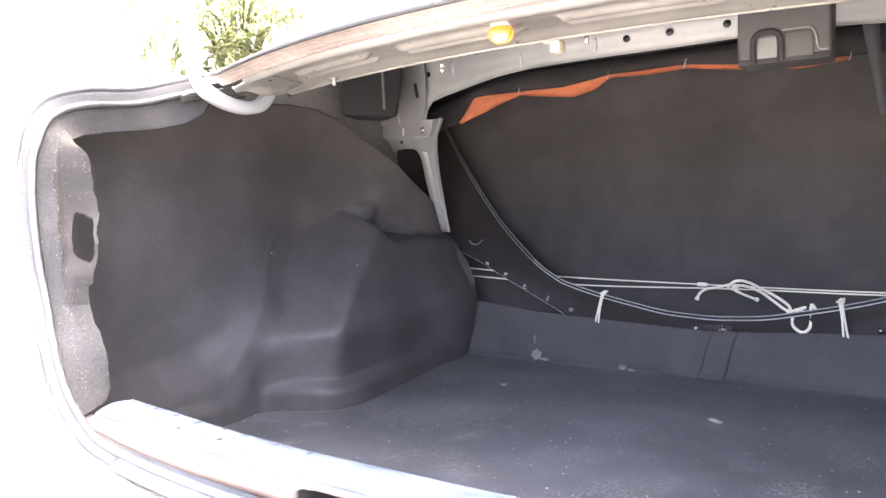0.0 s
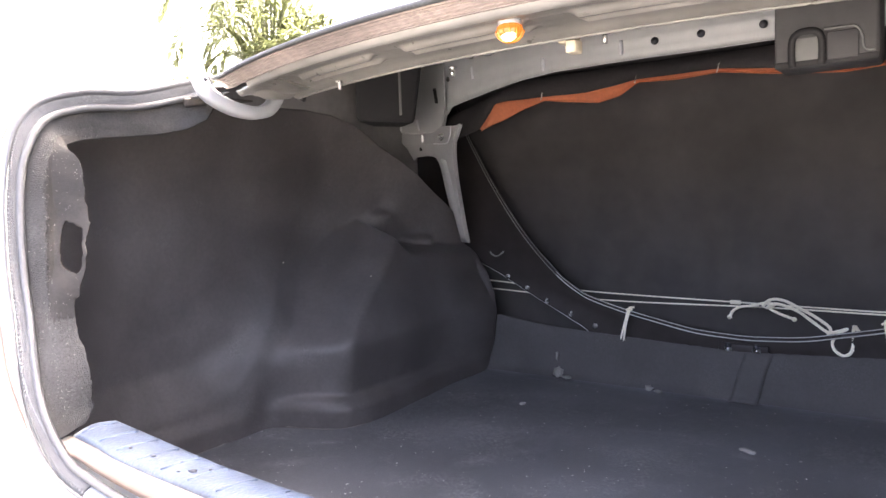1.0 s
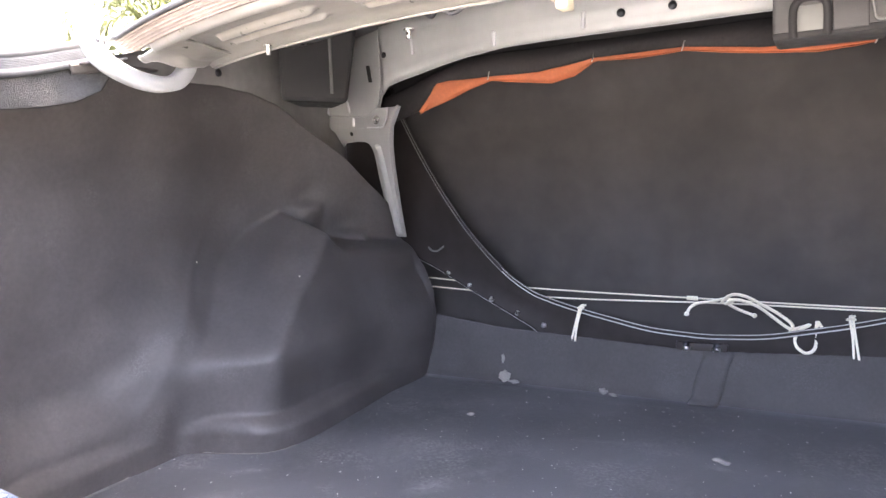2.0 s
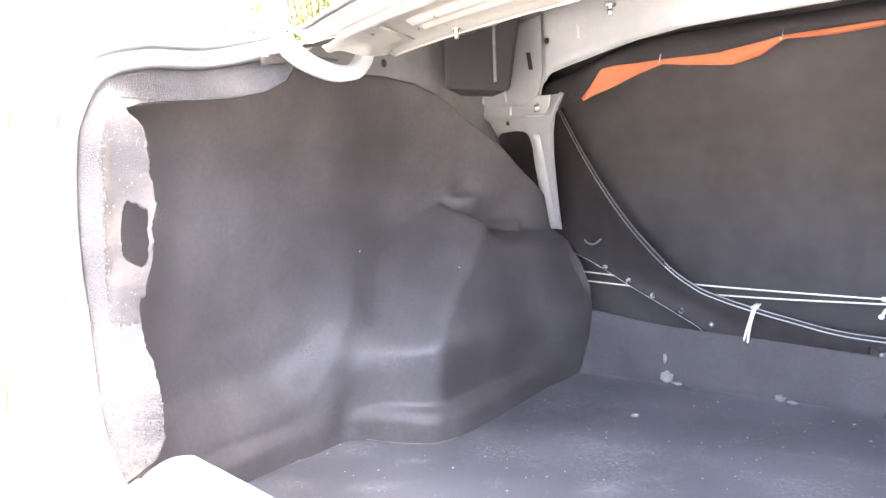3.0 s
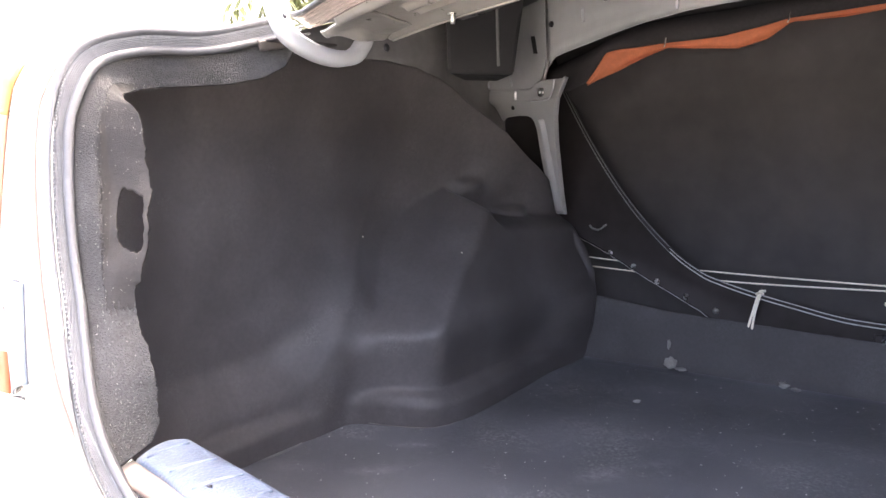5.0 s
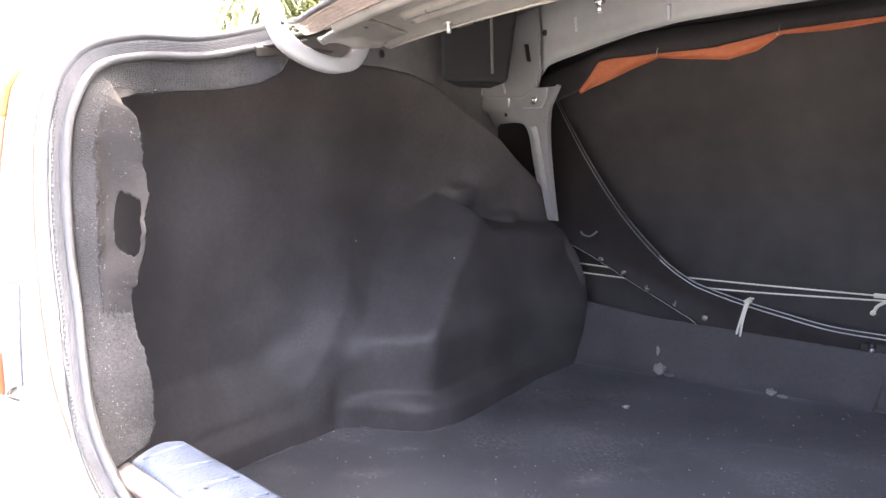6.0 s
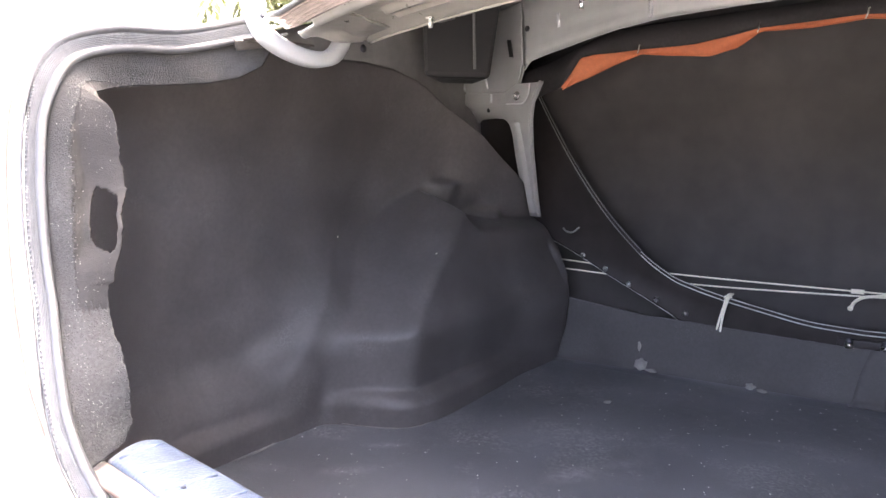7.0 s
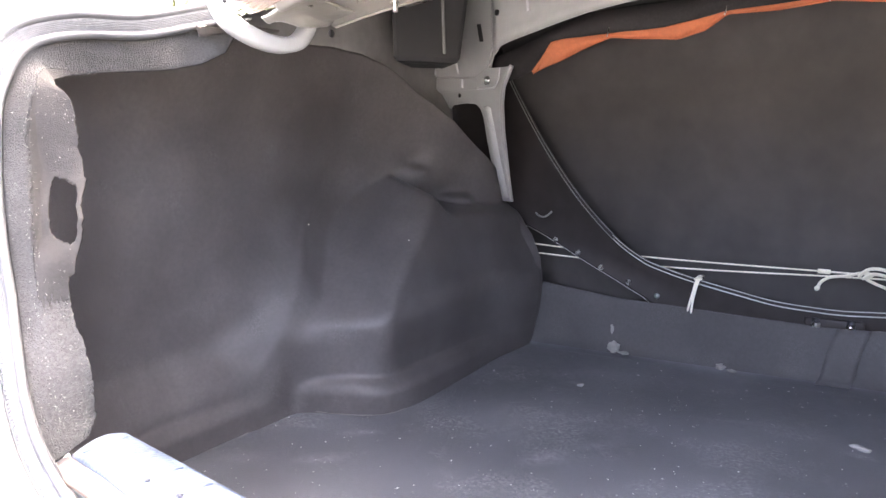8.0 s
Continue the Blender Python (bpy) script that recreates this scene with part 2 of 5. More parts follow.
def sweep(pts, profile, up=(0, 0, 1), bm=None, closed=True, caps=True, size=None):
    """Carries a profile (side, up) along the points."""
    bm = bm or bmesh.new()
    up = Vector(up)
    rings = []
    for i, p in enumerate(pts):
        t = (Vector(pts[min(i + 1, len(pts) - 1)]) - Vector(pts[max(i - 1, 0)])).normalized()
        side = t.cross(up)
        if side.length < 0.05:
            side = t.cross(Vector((1, 0.3, 0)))
        side.normalize()
        u = side.cross(t)
        k = size(i / (len(pts) - 1)) if size else 1
        rings.append([bm.verts.new(Vector(p) + side * a * k + u * b * k) for a, b in profile])
    n = len(profile)
    for a, b in zip(rings, rings[1:]):
        for i in range(n if closed else n - 1):
            bm.faces.new((a[i], a[(i + 1) % n], b[(i + 1) % n], b[i]))
    if caps and closed:
        bm.faces.new(rings[0])
        bm.faces.new(rings[-1])
    return bm


def block(lo, hi, bm=None, turn=None, round_by=0.0):
    bm = bm or bmesh.new()
    got = bmesh.ops.create_cube(bm, size=1)["verts"]
    c, s = (Vector(lo) + Vector(hi)) / 2, Vector(hi) - Vector(lo)
    for v in got:
        v.co = Vector(v.co[i] * s[i] for i in range(3))
        if turn:
            v.co = turn.to_3x3() @ v.co
        v.co += c
    if round_by:
        edges = list({e for v in got for e in v.link_edges})
        bmesh.ops.bevel(bm, geom=edges, offset=round_by, segments=2, profile=0.5, affect="EDGES")
    return bm


def outline(poly, place, depth, bm=None):
    """A plate from a flat outline; place(a, b) sets it in the world, depth is a vector."""
    bm = bm or bmesh.new()
    a = [bm.verts.new(place(*p)) for p in poly]
    b = [bm.verts.new(v.co + Vector(depth)) for v in a]
    bm.faces.new(a)
    bm.faces.new(b[::-1])
    for i in range(len(a)):
        bm.faces.new((a[i], b[i], b[(i + 1) % len(a)], a[(i + 1) % len(a)]))
    return bm


def disc(at, axis, r, depth, n=16, bm=None, r2=None):
    bm = bm or bmesh.new()
    m = Vector(axis).to_track_quat("Z", "Y").to_matrix().to_4x4()
    m.translation = at
    bmesh.ops.create_cone(bm, cap_ends=True, segments=n, radius1=r, radius2=r if r2 is None else r2, depth=depth, matrix=m)
    return bm


def smoothstep(x):
    x = max(0.0, min(1.0, x))
    return x * x * (3 - 2 * x)


def soft_min(a, b, k):
    h = max(0.0, min(1.0, 0.5 + 0.5 * (b - a) / k))
    return b * (1 - h) + a * h - k * h * (1 - h)


def soft_max(a, b, k):
    return -soft_min(-a, -b, k)


BOTH = (-1, 1)

# ---- ground ----
tagged(part("ground", grid(steps(-400, 400, 40), steps(-400, 400, 40), lambda u, v: Vector((u, v, 0))), M_GROUND, None), "pale sunlit concrete yard", "ground", kind="structure")

# added backdrop: hides the dim horizon behind a bright pale surface
M_PLASTER = material("cream_plaster", (0.72, 0.69, 0.63), 0.9, var=0.06, scale=8, fine=60, bump=0.2, coarse=0.7)
tagged(part("backdrop_wall", block((-9.2, -30, 0), (-9.0, 30, 2.6)), M_PLASTER, None, smooth=False, bevel=0.01), "plain pale backdrop wall added to hide the horizon", "wall", kind="structure")

# ---- car body ----
car = empty("car_body", (0, 0.9, 0), "champagne silver saloon car body with open boot", "car")
# the boot's rim: one side, from the middle of the sill up and round to the middle of the deck
RIM = [(0, 0.004, 0.716), (-0.10, 0.010, 0.716), (-0.20, 0.017, 0.716), (-0.30, 0.027, 0.722), (-0.383, 0.036, 0.737), (-0.428, 0.039, 0.764),
       (-0.472, 0.045, 0.799), (-0.524, 0.060, 0.863), (-0.570, 0.077, 0.932), (-0.604, 0.096, 1.013), (-0.623, 0.117, 1.071),
       (-0.637, 0.158, 1.122), (-0.639, 0.222, 1.144), (-0.635, 0.30, 1.151), (-0.626, 0.379, 1.171), (-0.588, 0.411, 1.180), (-0.45, 0.375, 1.170), (-0.25, 0.30, 1.171), (-0.1, 0.275, 1.172), (0, 0.270, 1.172)]
rim_left = curve(RIM, 150)
rim = rim_left + [Vector((-p.x, p.y, p.z)) for p in rim_left[-2:0:-1]] + [rim_left[0].copy()]


CORNER = rim_left[22:118]
OUT_Y = [(0, 0.104), (0.2, 0.114), (0.35, 0.128), (0.55, 0.165), (0.68, 0.25), (0.8, 0.38), (1, 0.58)]
OUT_Z = [(0, 0.70), (0.3, 0.90), (0.45, 1.05), (0.58, 1.160), (0.65, 1.185), (0.72, 1.188), (1, 1.188)]


def corner_place(i, v, s, proud=0.0):
    """Outer skin of the rear corner: rings from the rim outwards, over the shoulder and down the flank."""
    f = i / (len(CORNER) - 1)
    k = min(int(i), len(CORNER) - 2)
    q = CORNER[k].lerp(CORNER[k + 1], i - k).lerp(Vector((-0.885, lerp_table(OUT_Y, f), lerp_table(OUT_Z, f))), v)
    q += Vector((-0.5, -0.55 * (1 - f), 0.75 * f)) * (math.sin(math.pi * min(1, v)) * 0.02) + Vector((-0.5, -0.6, 0.25)) * proud
    return Vector((q.x * -s, q.y, q.z))


for s in BOTH:
    part("quarter_panel", grid(range(len(CORNER)), [0.03, 0.1, 0.2, 0.32, 0.45, 0.6, 0.75, 0.88, 1], lambda i, v: corner_place(i, v + 0.10 * (1 - v) * max(0, 1 - i / 14), s)), M_PAINT, car, solid=0.002)
    part("seal_flange", grid(range(11, 62), steps(0, 1, 5), lambda i, v: corner_place(i, 0.005 + 0.115 * v, s, 0.0035 * math.sin(math.pi * v) ** 0.5)), M_FLANGE, car, "pale painted flange outside the seal", solid=0.0015)
    part("sealant_bead", sweep([corner_place(i, 0.125, s, 0.002) for i in range(11, 62)], ring(0.0018, 6)), M_BEIGE, car, "beige sealant bead along the flange")
    part("flank", grid(steps(0.34, 1.9, 30), steps(0.3, 1.04, 14), lambda y, z: Vector((s * (0.883 + 0.015 * math.sin((z - 0.3) * 4)), y, z if z < 1 else z))), M_PAINT, car, solid=0.003)
# rear panel below the rim, and the bumper
TAIL_Y = lambda x: 0.15 * (x / 0.8) ** 2 + 0.12 * (x / 0.85) ** 8
part("rear_panel", grid(steps(-0.86, 0.86, 50), steps(0, 1, 8), lambda x, v: Vector((x, TAIL_Y(x) - 0.006 - 0.035 * math.sin(v * 1.57), 0.708 - 0.16 * v + 0.05 * (x / 0.8) ** 2))), M_PAINT, car, solid=0.003)


def bumper_place(x, v):
    z = lerp_table([(0, 0.60), (0.2, 0.605), (0.3, 0.595), (0.7, 0.46), (1, 0.26)], v)
    o = lerp_table([(0, 0.02), (0.2, 0.09), (0.3, 0.105), (0.7, 0.12), (1, 0.07)], v)
    return Vector((x * (1 + 0.25 * o), TAIL_Y(x) - o, z + 0.125 * (x / 0.8) ** 2 * max(0, 1 - v)))


part("bumper", grid(steps(-0.87, 0.87, 50), [0, 0.05, 0.1, 0.15, 0.2, 0.24, 0.27, 0.3, 0.4, 0.5, 0.6, 0.7, 0.85, 1], bumper_place), M_PAINT, car, solid=0.004)
part("underbody", block((-0.84, 0.05, 0.24), (0.84, 1.9, 0.30)), M_DARKSTEEL, car)
# unseen blocks added on both sides to keep sun out of the boot
for s in BOTH:
    part("leak_block", block((min(s * 0.845, s * 0.875), 0.50, 1.00), (max(s * 0.845, s * 0.875), 1.38, 1.15), round_by=0.01), M_PAINT, car)
    part("upper_leak_block", block((min(s * 0.855, s * 0.875), 1.02, 1.148), (max(s * 0.855, s * 0.875), 1.38, 1.31), round_by=0.01), M_PAINT, car)
part("bulkhead", block((-0.86, 1.36, 0.30), (0.86, 1.38, 1.30)), M_DARKSTEEL, car)
part("boot_floor", block((-0.84, 0.06, 0.53), (0.84, 1.36, 0.545)), M_DARKSTEEL, car)
for s in BOTH:
    part("inner_wing", block((min(s * 0.865, s * 0.875), 0.36, 0.30), (max(s * 0.865, s * 0.875), 1.36, 1.02)), M_SILVER, car)
    wheel = part("wheel", disc((s * 0.76, 1.02, 0.30), (1, 0, 0), 0.20, 0.16, 32), M_DARKSTEEL, car)
    part("tyre", sweep([Vector((s * 0.76, 1.02 + 0.25 * math.cos(a), 0.30 + 0.25 * math.sin(a))) for a in steps(0, 2 * math.pi, 48)], ring(0.095, 12, 0.05), up=(1, 0, 0), caps=False), M_RUBBER, wheel)

# sill: painted step with a recess for the latch
sill_y = lambda x: 0.036 + 0.10 * x * x - 0.010 * smoothstep((abs(x) - 0.37) / 0.05)
STEP_LOW = [(0, 0.7235), (0.08, 0.7245), (0.15, 0.7265), (0.227, 0.7275), (0.275, 0.7300), (0.34, 0.7335), (0.395, 0.741), (0.42, 0.7475)]
REC = (-0.078, 0.010)


# front edge of the plastic plate, where the painted step begins
PL_OUT = [(0, 0.037), (0.127, 0.038), (0.2, 0.042), (0.26, 0.045), (0.316, 0.050), (0.36, 0.057), (0.41, 0.062), (0.43, 0.064)]


def sill_step(x, v):
    low_y = sill_y(x) - 0.005
    return Vector((x, low_y + (lerp_table(PL_OUT, abs(x)) - low_y) * max(0, 1 - v) ** 1.6, SILL_Z - 0.004 + (lerp_table(STEP_LOW, abs(x)) - SILL_Z + 0.004) * v))


part("sill_step", grid(steps(-0.423, REC[0], 24), [0, 0.1, 0.2, 0.3, 0.5, 0.7, 1], sill_step), M_BEIGE, car, solid=0.002)
part("sill_step", grid(steps(REC[1], 0.423, 24), [0, 0.1, 0.2, 0.3, 0.5, 0.7, 1], sill_step), M_BEIGE, car, solid=0.002)
part("sill_step", grid(steps(REC[0], REC[1], 8), [0, 0.1, 0.22], sill_step), M_BEIGE, car, solid=0.002)
for lo, hi in ((-0.42, REC[0] - 0.01), (REC[1] + 0.01, 0.42)):
    part("sill_box", block((lo, 0.05, 0.55), (hi, 0.075, 0.735)), M_SILVER, car)
POCKET = [(0.034, 0.7440), (0.050, 0.7435), (0.068, 0.740), (0.079, 0.729), (0.081, 0.712), (0.075, 0.697), (0.056, 0.689), (0.030, 0.687), (0.008, 0.692)]


def pocket_place(x, k):
    y, z = POCKET[k]
    m, w = (REC[0] + REC[1]) / 2, (REC[1] - REC[0]) / 2
    e = max(0.0, 1 - abs((x - m) / w) ** 5) ** 0.5
    f = k / (len(POCKET) - 1)
    flat = sill_step(x, 0.22 + 1.0 * f)
    return flat.lerp(Vector((x, y + sill_y(x) - 0.036, z)), e)


# dark colour carries the shadow inside the recess
part("latch_recess", grid([REC[0] + (REC[1] - REC[0]) * (0.5 - 0.5 * math.cos(math.pi * u)) for u in steps(0, 1, 40)], range(len(POCKET)), pocket_place), M_POCKET, car, "latch recess in the sill, its shadow put into a dark brown-grey", solid=0.001)
bm = sweep(curve([(-0.043, 0.042, 0.688), (-0.036, 0.043, 0.716), (-0.030, 0.044, 0.731), (-0.025, 0.044, 0.735), (-0.020, 0.044, 0.731), (-0.014, 0.043, 0.716), (-0.007, 0.042, 0.688)], 30), ring(0.0042), up=(0, 1, 0))
sweep([(-0.034, 0.043, 0.712), (-0.016, 0.043, 0.712)], ring(0.003), bm=bm)
part("striker_plate", block((-0.046, 0.0545, 0.692), (0.002, 0.0565, 0.731), round_by=0.0008), M_ARM, car, "bright striker mounting plate")
part("striker", bm, M_GREYPLASTIC, car, "grey bent-wire latch striker")
part("striker_foot", block((-0.031, 0.040, 0.688), (-0.019, 0.046, 0.722), round_by=0.002), M_PLASTIC, car, "black plastic latch foot")
part("rubber_stop", block((-0.002, 0.046, 0.716), (0.006, 0.052, 0.738), round_by=0.002), M_PLASTIC, car, "black rubber stop")
# pale bead paints the highlight along the recess's edge
part("recess_rim", sweep(curve([sill_step(REC[0] + x, v) + Vector((0, -0.001, 0)) for x, v in ((0.020, 0.14), (0.006, 0.20), (-0.002, 0.40), (-0.005, 0.70), (-0.004, 1.0))], 20), ring(0.0020, 8)), M_FLANGE, car, "rim of the recess, its edge highlight put into a pale colour")

SHELF_Z = lambda y: 1.172 + 0.128 * min(1, (y - 0.42) / 0.46)
# deck gutter across the top of the opening, with pressed ribs
DECK_Y = lambda x: 0.270 + 0.42 * min(abs(x), 0.54) ** 2


def gutter(x, v):
    y0 = DECK_Y(x)
    y, z = curve_gutter[v]
    rib = 0.0
    for c, w in ((-0.30, 0.085), (-0.085, 0.085), (0.13, 0.085), (0.34, 0.085)):
        rib += smoothstep((w - abs(x - c)) / 0.010) * (smoothstep((0.0065 - abs(y - 0.057)) / 0.004) + 0.8 * smoothstep((0.005 - abs(y - 0.078)) / 0.004))
    fall = 0.0 if abs(x) < 0.5 else (abs(x) - 0.5) * 0.05
    return Vector((x, y0 + y, z - fall - 0.0065 * rib))


curve_gutter = [(0.010, 1.180), (0.014, 1.164), (0.017, 1.158), (0.021, 1.1555), (0.026, 1.156), (0.032, 1.160), (0.037, 1.161), (0.042, 1.1605), (0.045, 1.160), (0.048, 1.160), (0.050, 1.1598), (0.0525, 1.1595), (0.055, 1.159), (0.057, 1.159), (0.059, 1.159), (0.0615, 1.1587), (0.064, 1.1585), (0.067, 1.158), (0.070, 1.158), (0.072, 1.1577), (0.074, 1.1575), (0.076, 1.1573), (0.078, 1.157), (0.080, 1.1568), (0.082, 1.1565), (0.085, 1.1563), (0.088, 1.156), (0.096, 1.1545), (0.104, 1.152), (0.110, 1.1485), (0.114, 1.1485), (0.118, 1.153), (0.121, 1.175), (0.124, 1.22)]
# the gutter's shade comes from its darkened paint
part("deck_gutter", grid(steps(-0.495, 0.495, 200), range(len(curve_gutter)), gutter), M_GUTTER, car, "pressed champagne gutter panel, grimy and darkened for shade", solid=0.0012)
part("gutter_flange", sweep([Vector((x, DECK_Y(x) + 0.1125, 1.1470)) for x in steps(-0.49, 0.49, 60)], ring(0.0016, 8)), M_GUTTER, car, "folded flange of the gutter, grimy and darkened for shade")
part("deck_top", grid(steps(-0.56, 0.56, 30), steps(0, 1, 12), lambda x, v: Vector((x, DECK_Y(x) + 0.005 + 1.1 * v * 0.3, 1.186 + 0.03 * math.sin(v * 1.5) - 0.05 * max(0, abs(x) - 0.55)))), M_PAINT, car, solid=0.003)
# shelf takes the darkened silver so that it bounces less fill
part("parcel_shelf", grid(steps(-0.87, 0.87, 30), steps(0.42, 1.38, 20), lambda x, y: Vector((x, y, SHELF_Z(y)))), M_SHADEDSILVER, car, "dusty underside of the parcel shelf, darkened to cut the fill light", solid=0.003)

LINER_TOP = [(0.10, 1.050), (0.16, 1.098), (0.22, 1.138), (0.30, 1.158), (0.50, 1.166), (0.653, 1.172), (0.737, 1.174), (0.806, 1.167), (0.854, 1.149), (0.881, 1.132), (0.912, 1.106), (0.962, 1.074), (1.002, 1.046), (1.059, 0.992), (1.118, 0.944), (1.165, 0.890)]
# parcel shelf beam: arched lower edge falling to the pillars
BEAM_LOW = [(0, 1.204), (0.26, 1.206), (0.34, 1.201), (0.40, 1.194), (0.45, 1.187), (0.50, 1.181), (0.540, 1.175), (0.550, 1.166), (0.556, 1.160)]
BEAM_Y = lambda x: 0.884 + 0.36 * max(0, abs(x) - 0.06) ** 2 + 0.02 * abs(x)


def beam(x, v):
    low = lerp_table(BEAM_LOW, abs(x))
    z = low + (1.29 - low) * v
    return Vector((x, BEAM_Y(x) + (0.006 if 0.0 < v < 0.08 else 0) - 0.004 * smoothstep((z - 1.225) / 0.01), z))


part("shelf_beam", grid(steps(-0.556, 0.556, 116), [0, 0.03, 0.1, 0.2, 0.3, 0.36, 0.42, 0.5, 0.7, 1], beam), M_SILVER, car, "silver-grey pressed shelf beam with holes", solid=0.002)
for x in (-0.061, 0.014, 0.106):
    part("hole", disc((x, BEAM_Y(x) - 0.0055, 1.229), (0, 1, 0), 0.0062, 0.003, 16), M_DARKSTEEL, car)
# beam ribs in lighter paint, which puts their highlights into the colour
for x, z in ((-0.464, 1.235), (-0.279, 1.221), (-0.12, 1.226)):
    part("stiffening_rib", sweep([(x, BEAM_Y(x) - 0.003, z + h) for h in steps(-0.011, 0.013, 5)], ring(0.0045, 8, 0.004), size=lambda u: 0.7 + 0.3 * u), M_ARM, car)
# bolts that hang from the gutter's rear flange
for x, y in ((-0.346, 0.425), (-0.176, 0.452), (0.05, 0.40)):
    bolt = disc((x, y, 1.1500), (0, 0, 1), 0.0055, 0.002, 12)
    disc((x, y, 1.1445), (0, 0, 1), 0.0026, 0.010, 8, bolt)
    part("hanging_bolt", bolt, M_STEEL, car, "zinc bolt under the gutter")

# pillars: pressed plates set askew between the shelf and the arches
PIL = [(-0.558, 1.2900), (-0.558, 1.1755), (-0.575, 1.1390), (-0.537, 1.1355), (-0.503, 1.1340), (-0.518, 1.1175), (-0.535, 1.0995), (-0.554, 1.0695), (-0.573, 1.0215), (-0.589, 0.9645), (-0.603, 0.9125), (-0.613, 0.8675), (-0.665, 0.8675), (-0.651, 0.9535), (-0.643, 1.0025), (-0.633, 1.0475), (-0.634, 1.0635), (-0.640, 1.0725), (-0.653, 1.0775), (-0.683, 1.0805), (-0.732, 1.0805), (-0.750, 1.0735), (-0.765, 1.1055), (-0.796, 1.1215), (-0.843, 1.1405), (-0.863, 1.1835), (-0.863, 1.2900)]


def pillar_y(x, z):
    return 1.015 - 0.54 * (abs(x) - 0.606) * -1 - 0.5 * min(0, z - 1.11)


for s in BOTH:
    put_pillar = lambda a, z, d=0.0: Vector((-s * a, pillar_y(a, z) + d, z))
    pillar = part("pillar", outline(PIL, lambda a, z: put_pillar(a, z), (0, 0.006, 0)), M_SILVER, car, "silver-grey pressed seat pillar", smooth=False, bevel=0.0015)
    # raised flange along the pillar's inner edge, stepped bands, and the bolted gusset
    part("flange", sweep(curve([put_pillar(a, z, -0.004) for a, z in ((-0.506, 1.1335), (-0.521, 1.1165), (-0.538, 1.0985), (-0.557, 1.0695), (-0.576, 1.0215), (-0.592, 0.9645), (-0.606, 0.9125), (-0.614, 0.8725))], 28), ring(0.0030, 8, 0.004)), M_SILVER, pillar)
    part("leg_ridge", sweep(curve([put_pillar(a, z, -0.001) for a, z in ((-0.605, 1.0675), (-0.611, 1.0175), (-0.621, 0.9575), (-0.631, 0.8775))], 16), ring(0.009, 10, 0.005)), M_SILVER, pillar)
    band = lambda name, poly, proud, thick: part(name, outline(poly, lambda a, z: put_pillar(a, z, -proud), (0, thick, 0)), M_SILVER, pillar, smooth=False, bevel=0.002)
    band("upper_band", [(-0.866, 1.1975), (-0.823, 1.1775), (-0.809, 1.1595), (-0.796, 1.1460), (-0.703, 1.1345), (-0.619, 1.1260), (-0.603, 1.1295), (-0.576, 1.1395), (-0.560, 1.1765), (-0.560, 1.2850), (-0.866, 1.2850)], 0.008, 0.005)
    band("middle_band", [(-0.825, 1.1355), (-0.796, 1.1245), (-0.763, 1.1100), (-0.693, 1.1065), (-0.617, 1.1030), (-0.611, 1.1235), (-0.703, 1.1330), (-0.796, 1.1435), (-0.819, 1.1410)], 0.0035, 0.003)
    band("gusset", [(-0.618, 1.1225), (-0.593, 1.1315), (-0.575, 1.1370), (-0.533, 1.1335), (-0.536, 1.1175), (-0.542, 1.1085), (-0.551, 1.1025), (-0.565, 1.0990), (-0.613, 1.1025)], 0.013, 0.004)
    part("gusset_fold", sweep(curve([put_pillar(a, z, -0.013) for a, z in ((-0.533, 1.1335), (-0.536, 1.1175), (-0.542, 1.1085), (-0.551, 1.1025), (-0.565, 1.0990), (-0.613, 1.1025))], 20), ring(0.0016, 6)), M_ARM, pillar)
    bolt = disc(put_pillar(-0.574, 1.1145, -0.0145), (0.4, 1, 0), 0.0085, 0.003, 16)
    disc(put_pillar(-0.574, 1.1145, -0.018), (0.4, 1, 0), 0.0052, 0.008, 6, bolt)
    part("bolt", bolt, M_STEEL, pillar)
    for x, z, r, d in ((-0.694, 1.0975, 0.0045, 0.0012), (-0.541, 1.234, 0.0055, 0.0095)):
        part("hole", disc(put_pillar(x, z, -d), (0.5, 1, 0), r, 0.003, 14), M_PLASTIC, pillar)
    part("slot", outline([(-0.609, 1.2255), (-0.601, 1.1915), (-0.588, 1.1895), (-0.596, 1.2235)], lambda a, z: put_pillar(a, z, -0.0092), (0, 0.002, 0)), M_PLASTIC, pillar, smooth=False)
    # lighter paint on these ribs stands for the light they catch
    for a0, z0, a1, z1, d in ((-0.780, 1.173, -0.775, 1.148, 0.0085), (-0.690, 1.165, -0.681, 1.140, 0.0085), (-0.672, 1.1285, -0.674, 1.111, 0.004)):
        part("pressed_rib", sweep([put_pillar(a0 + (a1 - a0) * u, z0 + (z1 - z0) * u, -d) for u in steps(0, 1, 5)], ring(0.0034, 8, 0.0022)), M_ARM, pillar)
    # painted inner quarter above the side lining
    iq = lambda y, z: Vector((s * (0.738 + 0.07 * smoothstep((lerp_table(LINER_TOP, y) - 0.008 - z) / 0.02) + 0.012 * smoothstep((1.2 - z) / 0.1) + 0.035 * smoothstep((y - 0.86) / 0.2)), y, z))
    # the quarter's shade is put into its colour
    inner = part("inner_quarter", grid(steps(0.33, 1.17, 46), steps(0, 1, 14), lambda y, v: iq(y, lerp_table(LINER_TOP, y) - 0.07 + (max(1.17, SHELF_Z(max(y, 0.42)) - 0.004) + 0.07 - lerp_table(LINER_TOP, y)) * v)), M_SHADEDSILVER, car, "dusty silver-grey inner quarter panel, darkened for the shade under the shelf", solid=0.002)
